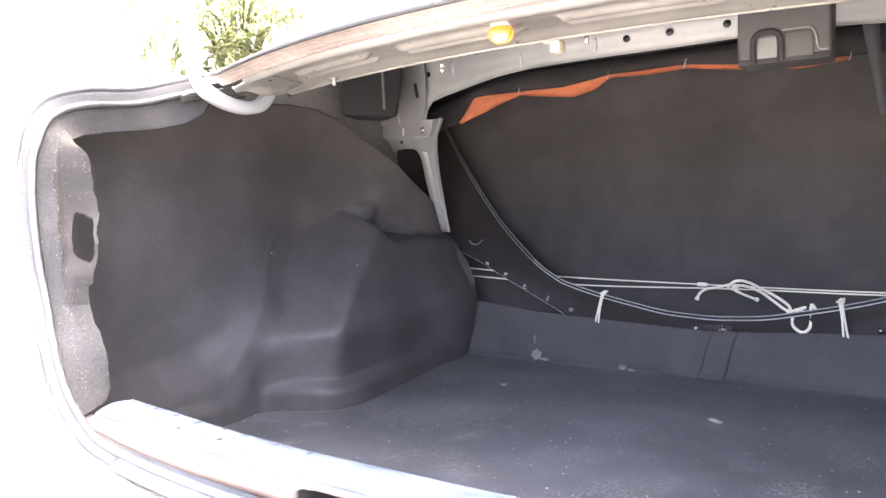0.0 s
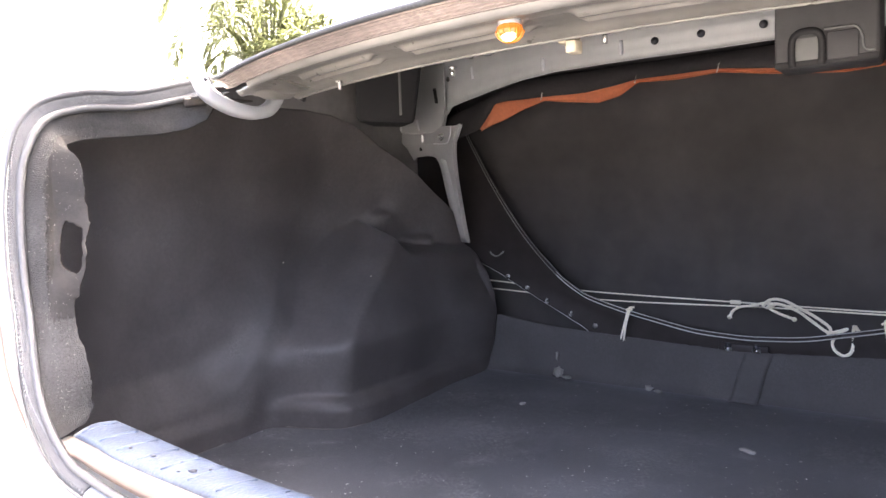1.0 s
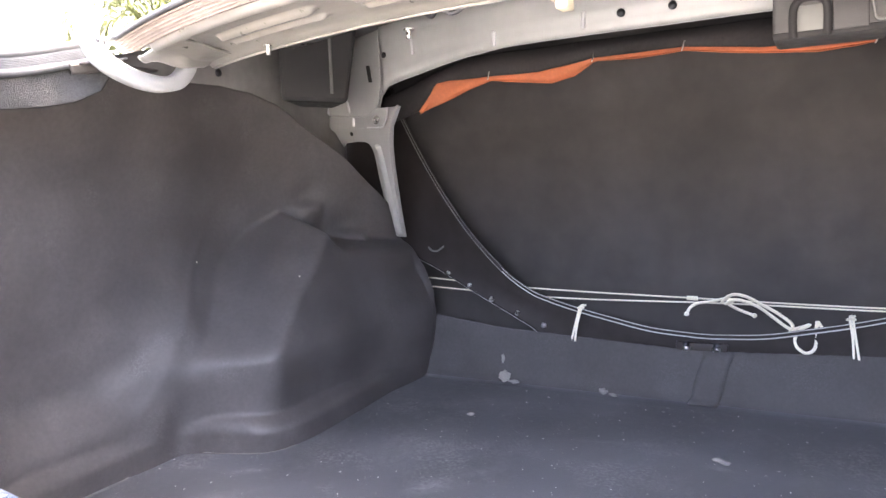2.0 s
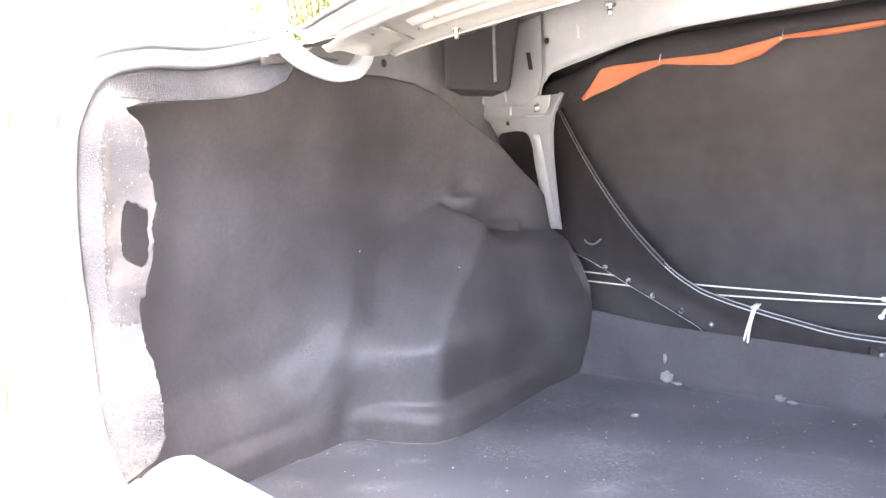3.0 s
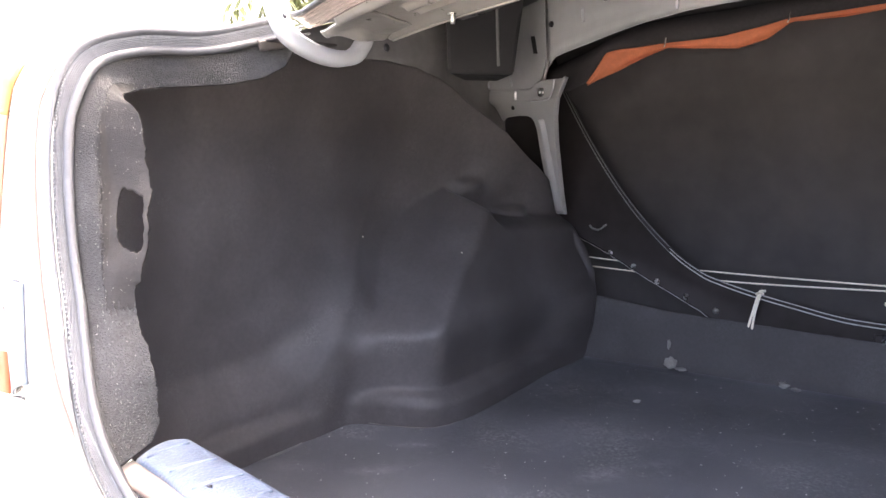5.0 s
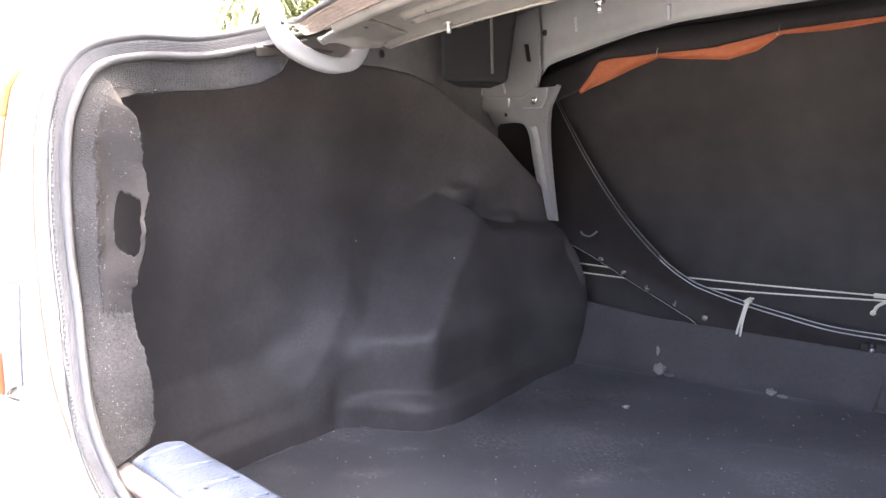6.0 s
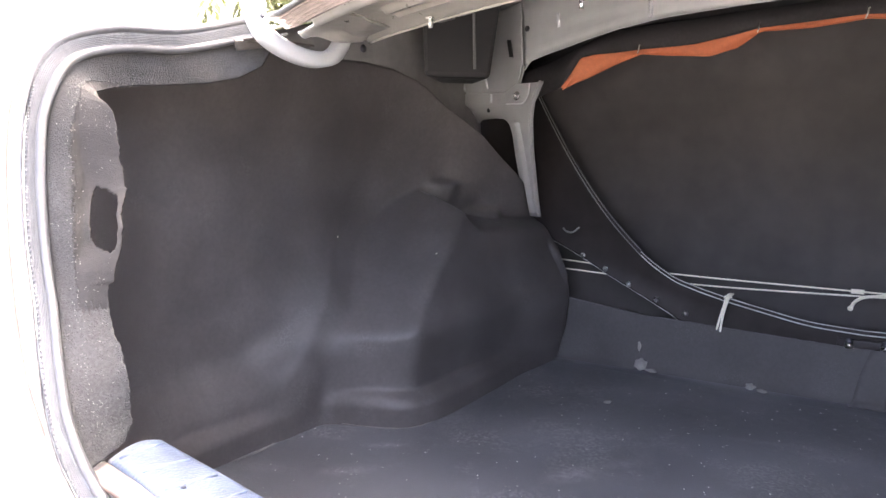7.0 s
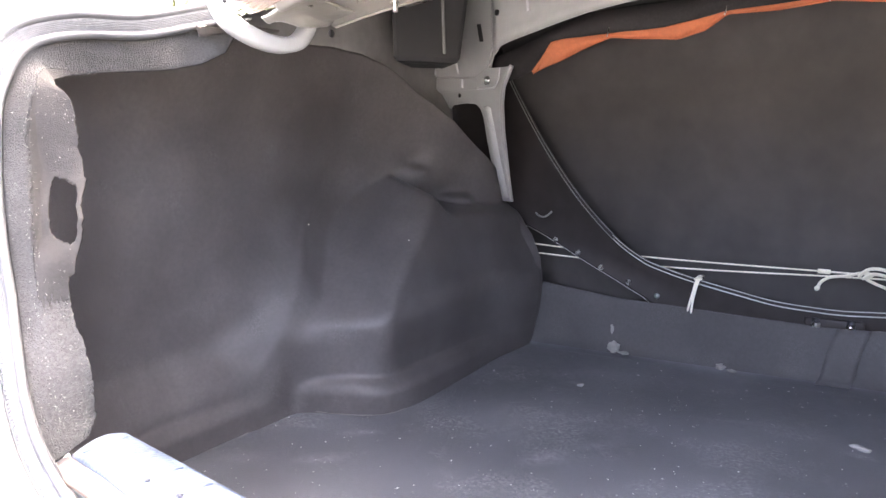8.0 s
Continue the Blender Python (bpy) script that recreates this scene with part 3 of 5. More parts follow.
    for y, z in ((0.733, 1.194),):
        part("hole", disc(iq(y, z) - Vector((s * 0.0015, 0, 0)), (1, 0, 0), 0.007, 0.003, 14), M_DARKSTEEL, inner)

# ---- boot seal ----
seal = empty("boot_seal", (0, 0.01, 0.72), "dusty black ribbed rubber seal round the boot opening", "seal")
# from outside to inside: dark lip, a row of small teeth, fine ribs and the smooth bulb; the seal's face turns to the middle of the opening
ACROSS, BACK, SHIFT, LIFT = [], [], [], []
mid = Vector((0, 0.16, 0.95))
for i, p in enumerate(rim):
    t = (rim[(i + 1) % len(rim)] - rim[i - 1]).normalized()
    side = max(-1, min(1, p.x / 0.25))
    face = (p - Vector((-0.17 * side, -0.25, 1.0))).normalized()
    n = t.cross(face).normalized()
    if n.dot(mid - p) < 0:
        n = -n
    BACK.append(face)
    # it hangs below the sill's step along the bottom and stands outside the rim along the shoulder
    shoulder = smoothstep((p.z - 1.04) / 0.07) * smoothstep((abs(p.x) - 0.50) / 0.06)
    ACROSS.append(n * (0.74 + 0.32 * shoulder))
    LIFT.append(0.0035 * shoulder)
    SHIFT.append((lerp_table([(0, -0.006), (0.2, -0.008), (0.3, -0.013), (0.37, -0.019), (0.43, -0.016), (0.48, -0.007), (0.53, 0)], abs(p.x)) if p.z < 0.9 else 0) - 0.0075 * shoulder)


def rim_line(off, back):
    return [p + n * (off + h) + k * (back - g) for p, n, k, h, g in zip(rim, ACROSS, BACK, SHIFT, LIFT)]


# the seal runs from one end of the deck down round the sill and up to the other end
LOOP = list(range(len(rim) - 118, len(rim) - 1)) + list(range(0, 118))
LOOP_STEPS = range(len(LOOP))
SIDES = (range(26, 118), range(len(rim) - 118, len(rim) - 26))


def rim_at(i, off, back):
    return rim[i] + ACROSS[i] * (off + SHIFT[i]) + BACK[i] * (back - LIFT[i])


def along(off, back, which):
    line = rim_line(off, back)
    return [line[i] for i in which]


thick = lambda u: 0.95 + 0.25 * smoothstep((rim[LOOP[int(u * (len(LOOP) - 1))]].z - 0.84) / 0.16)
part("bulb", sweep(along(0.0225, -0.001, LOOP), ring(0.0041, 12), up=(0.01, -0.8, 0.6), size=thick), M_BULBRUBBER, seal, "smooth dusty rubber bulb")
part("edge_bead", sweep(along(0.0272, 0.004, LOOP), ring(0.0012, 6), up=(0.01, -0.8, 0.6)), M_RUBBER, seal)
crown = [smoothstep((p.z - 1.03) / 0.09) * smoothstep((abs(p.x) - 0.50) / 0.06) for p in rim]
part("outer_lip", grid(LOOP_STEPS, steps(0, 1, 8), lambda j, v: rim_at(LOOP[j], -0.0022 + (0.0040 + 0.0042 * crown[LOOP[j]]) * v, 0.002 - 0.0030 * math.sin(math.pi * v))), M_BULBRUBBER, seal, "dusty grey outer lip", solid=0.001)
# strip added along the sill, pale to give the seal its sunlit look
part("channel", grid(range(85, 150), steps(0, 1, 5), lambda j, v: rim_at(LOOP[j], 0.001 + 0.020 * v, 0.004)), M_FLANGE, seal, "channel under the seal, its sunlit look put into a pale grey", solid=0.001)
for side_run in SIDES:
    part("grip_trim", grid(side_run, range(6), lambda i, v: rim[i] + ACROSS[i] * (SHIFT[i] + 0.0030 + 0.0036 * v) + BACK[i] * (0.0022 - LIFT[i])), M_TRIM, seal, solid=0.001)
    for k in range(6):
        part("ridge", sweep(along(0.0088 + 0.0017 * k, 0.0014, side_run), ring(0.0006, 6), up=(0.01, -0.8, 0.6)), M_TRIM, seal)
    bm = bmesh.new()
    for i in list(side_run)[:-1]:
        if rim[i].z > 1.125:
            continue
        for h in (0.0, 0.5):
            p = rim[i].lerp(rim[i + 1], h) + ACROSS[i] * (SHIFT[i] + 0.0052) + BACK[i] * (0.0008 - LIFT[i])
            d = (rim[i + 1] - rim[i]).normalized()
            sweep([p - d * 0.0010 - ACROSS[i] * 0.0008, p + d * 0.0010 + ACROSS[i] * 0.0008], ring(0.0010, 6), up=(0.01, -0.8, 0.6), bm=bm)
    tagged(part("teeth", bm, M_TEETH, seal), kind="stuff")

# brown weathered strip along the deck's rear edge
def strip_place(x, v):
    return Vector((x, DECK_Y(x) - 0.012 + 0.0024 * v, 1.1755 - 0.0012 * v - (0.0012 if v % 2 else 0) - (0.003 if v == 0 else 0)))


strip = part("deck_strip", grid(steps(-0.56, 0.56, 80), range(11), strip_place), M_BROWNRUBBER, None, solid=0.002)
tagged(strip, "dusty brown ribbed rubber strip along the deck edge", "rubber strip")
for k in range(5):
    part("ridge", sweep([strip_place(x, 1.6 + 1.7 * k) + Vector((0, 0, -0.0012)) for x in steps(-0.55, 0.55, 80)], ring(0.0007, 5)), M_BROWNRUBBER, strip)
part("dark_lip", sweep([Vector((x, DECK_Y(x) - 0.014, 1.176)) for x in steps(-0.56, 0.56, 80)], ring(0.0035, 8)), M_RUBBER, strip, "dark rubber lip")

# ---- sill plate ----
plate = empty("sill_plate", (0, 0.08, SILL_Z), "blue-grey scuffed plastic sill plate with cross ribs", "sill plate")
PL_IN = [(0, 0.079), (0.06, 0.079), (0.114, 0.080), (0.2, 0.085), (0.27, 0.093), (0.35, 0.103), (0.42, 0.113)]


def plate_top(x, v):
    y0, y1 = lerp_table(PL_OUT, abs(x)), lerp_table(PL_IN, abs(x))
    y = y0 + (y1 - y0) * min(1, v)
    z = SILL_Z + 0.003 * math.sin(min(1, v) * math.pi) - (0.012 * (v - 1) / 0.25 if v > 1 else 0) - (0.004 if v < 0.01 else 0)
    # the ends are cut on the slant, longer towards the seat
    k = 1 + 0.042 * max(-0.3, min(1, v) - 0.15) * smoothstep((abs(x) - 0.33) / 0.09)
    end = smoothstep((abs(x) - 0.405) / 0.018)
    return Vector((x * k, y + (0.006 * (v - 1) if v > 1 else 0) - 0.006 * end * min(1, v) ** 3, z - 0.004 * end))


xs = steps(-0.423, 0.423, 90)
part("plate", grid(xs, [0, 0.06, 0.2, 0.4, 0.6, 0.8, 0.94, 1, 1.25, 3, 8], lambda x, v: plate_top(x, v) - Vector((0, 0, 0.012 * max(0, v - 1.25)))), M_PLATE, plate, solid=0.002)
for x in [s * (0.102 + 0.0425 * k) for s in BOTH for k in range(8)]:
    a, b = plate_top(x - 0.006, 0.10), plate_top(x + 0.006, 0.90)
    part("rib", sweep([a.lerp(b, u) + Vector((0, 0, 0.0018)) for u in steps(0, 1, 6)], ring(0.0022, 6, 0.0022), size=lambda u: 0.4 + 0.6 * math.sin(math.pi * u) ** 0.5), M_SCUFFRIB if abs(x) > 0.17 else M_PLATE, plate)
# dark gouges worn into the plate
for x, v, r in ((-0.268, 0.35, 0.0036), (-0.202, 0.38, 0.0050), (-0.19, 0.62, 0.0022), (-0.31, 0.3, 0.003), (-0.15, 0.28, 0.0022), (-0.23, 0.5, 0.002), (-0.215, 0.22, 0.0025)):
    p = plate_top(x, v)
    bm = outline([(r * rr * math.cos(a), 0.55 * r * rr * math.sin(a)) for a, rr in zip(steps(0, 5.7, 10), (1, 0.7, 1.1, 0.8, 1.2, 0.9, 0.6, 1.1, 0.8, 1, 0.7))], lambda a, b: p + Vector((a, b, 0.0012)), (0, 0, 0.0008))
    part("gouge", bm, M_DARKSTEEL, plate, "dark gouge in the plastic")

# ---- side linings ----
RIDGE = [(0.10, 0.676), (0.40, 0.680), (0.48, 0.690), (0.54, 0.715), (0.59, 0.760), (0.63, 0.775)]
# where the lining's foot stands on the mat, and the profile of its front edge
FOOT = [(0.11, -0.712), (0.40, -0.728), (0.51, -0.733), (0.562, -0.742), (0.586, -0.728), (0.603, -0.695), (0.618, -0.655), (0.638, -0.607), (0.665, -0.585), (0.70, -0.576), (0.74, -0.573),
        (0.82, -0.575), (0.92, -0.580), (1.02, -0.590), (1.10, -0.600), (1.17, -0.596)]
FRONT = [(0.55, -0.588), (0.588, -0.578), (0.63, -0.565), (0.693, -0.556), (0.743, -0.556), (0.796, -0.576), (0.83, -0.600), (0.866, -0.642), (0.905, -0.712), (0.95, -0.81)]


def lining_x(y, z):
    """How far out from the car's middle the moulded side lining lies."""
    wall = -0.785 - 0.024 * smoothstep((y - 0.55) / 0.18) * (1 - smoothstep((z - 0.86) / 0.14)) + 0.045 * smoothstep((z - 0.98) / 0.18)
    wall += 0.160 * smoothstep((y - 0.76) / 0.40) + 0.20 * max(0, (0.36 - y) / 0.26) ** 2
    zr = lerp_table(RIDGE, y)
    wall += 0.038 * smoothstep((zr + 0.02 - z) / 0.09) + 0.004 * math.exp(-((z - zr + 0.02) / 0.018) ** 2)
    wall += 0.016 * smoothstep((y - 0.40) / 0.14) * (1 - smoothstep((z - 0.74) / 0.10)) * smoothstep((z - 0.66) / 0.05)
    # two small scooped shelves above the arch
    for yc, zc, wide, out in ((1.028, 0.888, 0.034, 0.020), (0.938, 0.950, 0.028, 0.014)):
        wall += out * smoothstep((zc - z) / 0.020 + 0.5) * smoothstep((z - zc + 0.085) / 0.07) * smoothstep((wide - abs(y - yc)) / 0.034 + 0.4)
        wall -= 0.010 * math.exp(-((y - yc) / wide) ** 2 - ((z - zc - 0.025) / 0.022) ** 2)
    inner = -0.592 + 0.018 * smoothstep((y - 0.95) / 0.17) + 0.015 * smoothstep((y - 1.0) / 0.165) * smoothstep((z - 0.58) / 0.06) * (1 - smoothstep((z - 0.74) / 0.07)) - 0.27 * max(0, z - 0.72) - 0.10 * max(0, z - 0.82)
    rear = -0.592 - 1.79 * (0.672 - y)
    # the sides draw in a little below the facet
    dip = smoothstep((0.706 - z) / 0.075)
    rear -= 0.006 * dip
    inner -= 0.010 * dip + 0.008 * smoothstep((z - 0.70) / 0.04) * (1 - smoothstep((z - 0.78) / 0.08))
    facet = -0.600 + 1.787 * (y - 0.665) - 2.339 * (z - 0.700)
    cap = -0.630 - 3.35 * (z - 0.858 - 0.10 * smoothstep((0.945 - y) / 0.11))
    # low plateau between the lit crease and the arch's slanted facet
    plateau = -0.712 - 0.55 * max(0, z - 0.72)
    crease = -0.742 - 0.85 * (0.575 + 0.76 * (z - 0.70) - y)
    plateau = soft_min(plateau, crease, 0.02) + 0.004 * math.exp(-((0.568 + 0.76 * (z - 0.70) - y) / 0.010) ** 2) - 0.02 * smoothstep((z - 0.78) / 0.08) - 0.03 * smoothstep((0.70 - z) / 0.10)
    arch = soft_min(soft_min(soft_min(inner, rear, 0.05), facet, 0.022), cap, 0.030 + 0.035 * smoothstep((y - 1.0) / 0.1))
    x = soft_max(soft_max(wall, plateau, 0.075), arch, 0.014 + 0.046 * smoothstep((0.715 - z) / 0.05))
    # foot ledge along the mat, and the flange that turns up along the front
    foot = lerp_table(FOOT, y) - 1.1 * max(0, z - 0.588) - 3.0 * max(0, z - 0.603) - 0.06 * max(0, 0.578 - z)
    x = soft_max(x, foot, 0.014)
    lip = lerp_table(FRONT, z) - 0.004 - 8.0 * max(0, 1.161 - y)
    x = soft_max(x, lip, 0.007)
    return x + 0.0022 * noise.noise(Vector((y * 5, z * 5, 1.3)))


def lining(s):
    ys = steps(0.18, 1.165, 165)
    vs = steps(0, 1, 130)

    def place(y, v):
        z = FLOOR_Z - 0.002 + (lerp_table(LINER_TOP, y) - FLOOR_Z) * v
        x = lining_x(y, z)
        return Vector((-s * x, y, z))
    return grid(ys, vs, place)


for s in BOTH:
    ob = part("side_lining", lining(s), M_LINER, None, solid=0.003)
    lining_left = ob if s < 0 else lining_left
    tagged(ob, "black moulded fibre boot side lining over a wheel arch", "lining", "boot side linings")

# ---- felt corner linings, torn along their free edge ----


# free edge of the felt, matched to the rim's own control points
TORN = [(0, -0.408, 0.060, 0.745), (0.6, -0.432, 0.086, 0.757), (1, -0.443, 0.099, 0.768), (2, -0.453, 0.105, 0.806), (3, -0.492, 0.118, 0.862), (4, -0.500, 0.131, 0.935), (5, -0.540, 0.156, 1.004), (5.6, -0.553, 0.165, 1.033),
        (6.0, -0.563, 0.170, 1.050), (6.25, -0.572, 0.170, 1.058), (6.5, -0.589, 0.170, 1.066), (7, -0.616, 0.182, 1.075), (7.5, -0.632, 0.208, 1.083), (8, -0.638, 0.234, 1.087), (9, -0.632, 0.295, 1.092), (9.5, -0.622, 0.330, 1.096), (10, -0.612, 0.367, 1.104), (10.5, -0.604, 0.398, 1.120), (11, -0.592, 0.416, 1.156)]
PER = 150 / (len(RIM) - 1)
TORN_AXES = [[(q[0], q[c]) for q in TORN] for c in (1, 2, 3)]


def felt_place(t, v, s):
    i = int(t)
    a = rim[i].lerp(rim[i + 1], t - i) + ACROSS[i].lerp(ACROSS[i + 1], t - i) * (SHIFT[i] + (SHIFT[i + 1] - SHIFT[i]) * (t - i) + 0.0265) + BACK[i].lerp(BACK[i + 1], t - i) * 0.005
    f = t / PER - 4
    b = Vector([lerp_table(axis, max(0.0, min(11.0, f))) for axis in TORN_AXES])
    side = smoothstep((6.5 - f) / 1.5)
    fray = 0.5 * noise.noise(Vector((t * 0.5, 2.1, 0))) + 0.3 * noise.noise(Vector((t * 1.7, 5.1, 0))) + 0.13 * noise.noise(Vector((t * 5.1, 1.1, 0)))
    step = 0.10 * smoothstep((3.35 - f) / 0.05) * smoothstep((f - 2.2) / 0.5)
    q = a.lerp(b, v * (1 + (0.10 * fray - step) * side * v * v))
    q += Vector((0.5, -0.5, 0)) * (0.008 * math.sin(v * math.pi) * side + 0.002 * noise.noise(Vector((t * 0.3, v * 3, 0.4))))
    # recessed inner panel behind a fuzzy seam
    q += Vector((-0.4, 0.6, 0)) * 0.011 * smoothstep((v - 0.40 - 0.03 * noise.noise(Vector((t * 0.4, 7, 1)))) / 0.07) * smoothstep((q.z - 0.895) / 0.03) * side
    # dished round the lamp's access hole
    q += Vector((-0.4, 0.6, 0)) * 0.012 * math.exp(-((q.z - 0.975) / 0.03) ** 2) * smoothstep((v - 0.30) / 0.25) * side
    return Vector((-s * q.x, q.y, q.z))


# the seam between the fluffy border and the smooth inner panel
SEAM = [(0, 0.40), (5.4, 0.40), (6, 0.42), (6.5, 0.50), (7, 0.64), (7.5, 0.86), (8, 0.97)]
for s in BOTH:
    ts, vs = steps(36, 120, 420), steps(0, 1, 64)
    border, panel = bmesh.new(), bmesh.new()
    spot = [[felt_place(t, v, s) for v in vs] for t in ts]
    rows = {border: [[border.verts.new(q) for q in row] for row in spot], panel: [[panel.verts.new(q) for q in row] for row in spot]}
    for a in range(len(ts) - 1):
        for b in range(len(vs) - 1):
            c = (spot[a][b] + spot[a + 1][b + 1]) / 2
            edge = 0.16 * noise.noise(Vector((a * 0.21, b * 0.22, 3)))
            u = (vs[b] - 0.745) / 0.19
            w = (c.z - 0.944 + 0.006 * u) / 0.028
            if u ** 4 + w ** 4 < 1 + edge and abs(w) < 2:
                continue
            seam = lerp_table(SEAM, ts[a] / PER - 4) + 0.05 * noise.noise(Vector((a * 0.11, 4, 1))) + 0.03 * noise.noise(Vector((a * 0.5, 2, 8)))
            low = ts[a] / PER - 4 < 3.0 + 0.3 * noise.noise(Vector((b * 0.3, 1, 1)))
            bm = border if vs[b] < seam or low else panel
            vert = rows[bm]
            bm.faces.new((vert[a][b], vert[a][b + 1], vert[a + 1][b + 1], vert[a + 1][b]))
    for bm in (border, panel):
        bmesh.ops.delete(bm, geom=[v for v in bm.verts if not v.link_faces], context="VERTS")
    ob = part("corner_felt", border, M_FELT, None, solid=0.003)
    tagged(ob, "grey felt corner lining with a torn frayed edge", "felt lining", "corner felts")
    part("inner_panel", panel, M_FELTPANEL, ob, "smooth darker felt panel inside the fluffy border", solid=0.002)
    # loose fibres along the torn edge
    rf = random.Random(7)
    bm = bmesh.new()
    for k in range(900):
        t = rf.uniform(38, 84) if k % 4 else rf.uniform(74, 96)
        f = t / PER - 4
        v = 1.0 if k % 12 == 0 else rf.gauss(lerp_table(SEAM, f), 0.03) if k % 4 < 2 else rf.uniform(0.1, 0.98)
        p = felt_place(t, v, s)
        if 0.91 < p.z < 0.98 and 0.5 < v < 0.97:
            continue
        d = Vector((s * -0.5 * rf.uniform(0, 1), -0.5 * rf.random(), rf.uniform(-1, 1))).normalized() * rf.uniform(0.0008, 0.0035)
        e = Vector((rf.uniform(-1, 1), rf.uniform(-1, 1), rf.uniform(-1, 1))) * 0.001
        sweep([p, p + d * 0.5 + e, p + d], ring(0.00022, 3), bm=bm)
    tagged(part("loose_fibre", bm, M_SCRAP, ob, smooth=False), kind="stuff")

# ---- floor mat, turned up at the seat ----
MAT_TOP = [(0, 0.650), (0.12, 0.655), (0.25, 0.661), (0.40, 0.668), (0.56, 0.688), (0.75, 0.70)]


def mat_place(x, v):
    if v <= 1:
        y = 0.085 + (1.128 - 0.085) * v
        z = FLOOR_Z + 0.0016 * noise.noise(Vector((x * 4, y * 4, 0))) + 0.003 * smoothstep((y - 1.05) / 0.08)
    else:
        h = lerp_table(MAT_TOP, abs(x)) - FLOOR_Z
        w = v - 1
        a = min(1, w / 0.45) * math.pi / 2
        y = 1.128 + 0.032 * math.sin(a) + 0.018 * w
        z = FLOOR_Z + 0.003 + 0.032 * (1 - math.cos(a)) + (h - 0.035) * max(0, w - 0.28) / 0.72
        y += 0.003 * noise.noise(Vector((x * 6, w * 2, 4)))
        z += 0.0015 * noise.noise(Vector((x * 70, 3, 4))) * smoothstep((w - 0.8) / 0.2)
    return Vector((x, y, z))


mat_ob = part("boot_mat", grid(steps(-0.76, 0.76, 120), steps(0, 1, 70) + steps(1.03, 1.6, 19), mat_place), M_MAT, None, solid=0.004)
tagged(mat_ob, "dark blue-grey dusty vinyl boot mat", "mat")
riser = part("riser_carpet", grid(steps(-0.76, 0.76, 160), [1.06, 1.1, 1.14, 1.18, 1.22, 1.26, 1.3, 1.35, 1.4, 1.45, 1.5, 1.65, 1.8, 1.9, 1.97, 2.0], lambda x, v: mat_place(x, v) + Vector((0, -0.0028, 0.0022)) * (1.3 * smoothstep((v - 1.05) / 0.22) - 0.3)), M_CARPET, None, solid=0.0016)
tagged(riser, "dark grey carpet strip turned up below the seat", "carpet")

# grit and dust on the mat, more of it beside the lining and towards the sill
rnd = random.Random(11)
bm = bmesh.new()
for k in range(2300):
    x, y = rnd.uniform(-0.72, 0.34), 0.12 + 1.0 * rnd.random()
    if x < lerp_table(FOOT, y) + 0.01:
        continue
    r = 0.0003 + 0.0011 * rnd.random() ** 5
    p = mat_place(x, (y - 0.085) / 1.043) + Vector((0, 0, 0.002 + r * 0.4))
    a, long = rnd.uniform(0, math.pi), 1 + 1.4 * rnd.random()
    vs = [bm.verts.new(p + Vector((r * u * long * math.cos(a) - r * v * math.sin(a), r * u * long * math.sin(a) + r * v * math.cos(a), r * w * 0.7))) for u, v, w in ((1, 0, 0), (0, 1, 0), (-1, 0, 0), (0, -1, 0), (0, 0, 1), (0, 0, -1))]
    for q in range(4):
        bm.faces.new((vs[q], vs[(q + 1) % 4], vs[4]))
        bm.faces.new((vs[(q + 1) % 4], vs[q], vs[5]))
tagged(part("grit", bm, M_DUST, None, smooth=False), "pale grains of grit scattered on the mat", "grit", kind="stuff")


def scrap(x, y, z, w, h, turn, lean):
    """A torn tuft of felt."""
    rr = random.Random(int(abs(x) * 1000))
    bm = bmesh.new()
    bmesh.ops.create_icosphere(bm, subdivisions=3, radius=1)
    m = pose(x, y, z, lean, 0, turn)
    for v in bm.verts:
        k = 1 + 0.55 * noise.noise(v.co * 1.6 + Vector((x * 50, y * 50, 0))) + 0.3 * noise.noise(v.co * 4.5 + Vector((x * 30, 0, 2)))
        v.co = m @ Vector((v.co.x * w * k * 0.8, v.co.y * h * k * 0.8, v.co.z * 0.0035 * k))
    return tagged(part("felt_scrap", bm, M_SCRAP, None), "small torn grey felt scrap on the mat", "felt scrap", "felt scraps")


scrap(-0.386, 1.148, 0.572, 0.016, 0.012, -15, 70)
scrap(-0.394, 1.160, 0.607, 0.004, 0.010, 0, 85)
scrap(-0.362, 1.143, 0.5635, 0.012, 0.005, 5, 20)
scrap(-0.174, 1.146, 0.562, 0.010, 0.008, 10, 60)
scrap(-0.152, 1.140, 0.5590, 0.012, 0.003, -5, 10)
scrap(-0.368, 0.945, 0.555, 0.008, 0.005, 40, 5)
scrap(0.078, 0.890, 0.555, 0.016, 0.006, -20, 4)

# ---- seat opening frame ----
frame_ob = empty("metal_surround", (0, 1.19, 0.66), "gloss black metal seat opening frame with bolts", "seat frame")
IN_EDGE = [(-0.660, 1.20), (-0.636, 1.133), (-0.563, 1.0), (-0.483, 0.884), (-0.400, 0.795), (-0.340, 0.752), (-0.298, 0.735), (-0.235, 0.717), (-0.16, 0.700), (-0.084, 0.685), (0.0, 0.679)]
OUT_EDGE = [(-0.86, 1.20), (-0.85, 1.129), (-0.82, 1.0), (-0.69, 0.86), (-0.56, 0.792), (-0.51, 0.765), (-0.469, 0.742), (-0.391, 0.702), (-0.345, 0.678), (-0.27, 0.645), (0.0, 0.62)]
inner_c = curve([(a, 0, b) for a, b in IN_EDGE], 60)
outer_c = curve([(a, 0, b) for a, b in OUT_EDGE], 60)
inner_c += [Vector((0.03 - p.x, 0, p.z)) for p in inner_c[::-1]]
outer_c += [Vector((0.03 - p.x, 0, p.z)) for p in outer_c[::-1]]
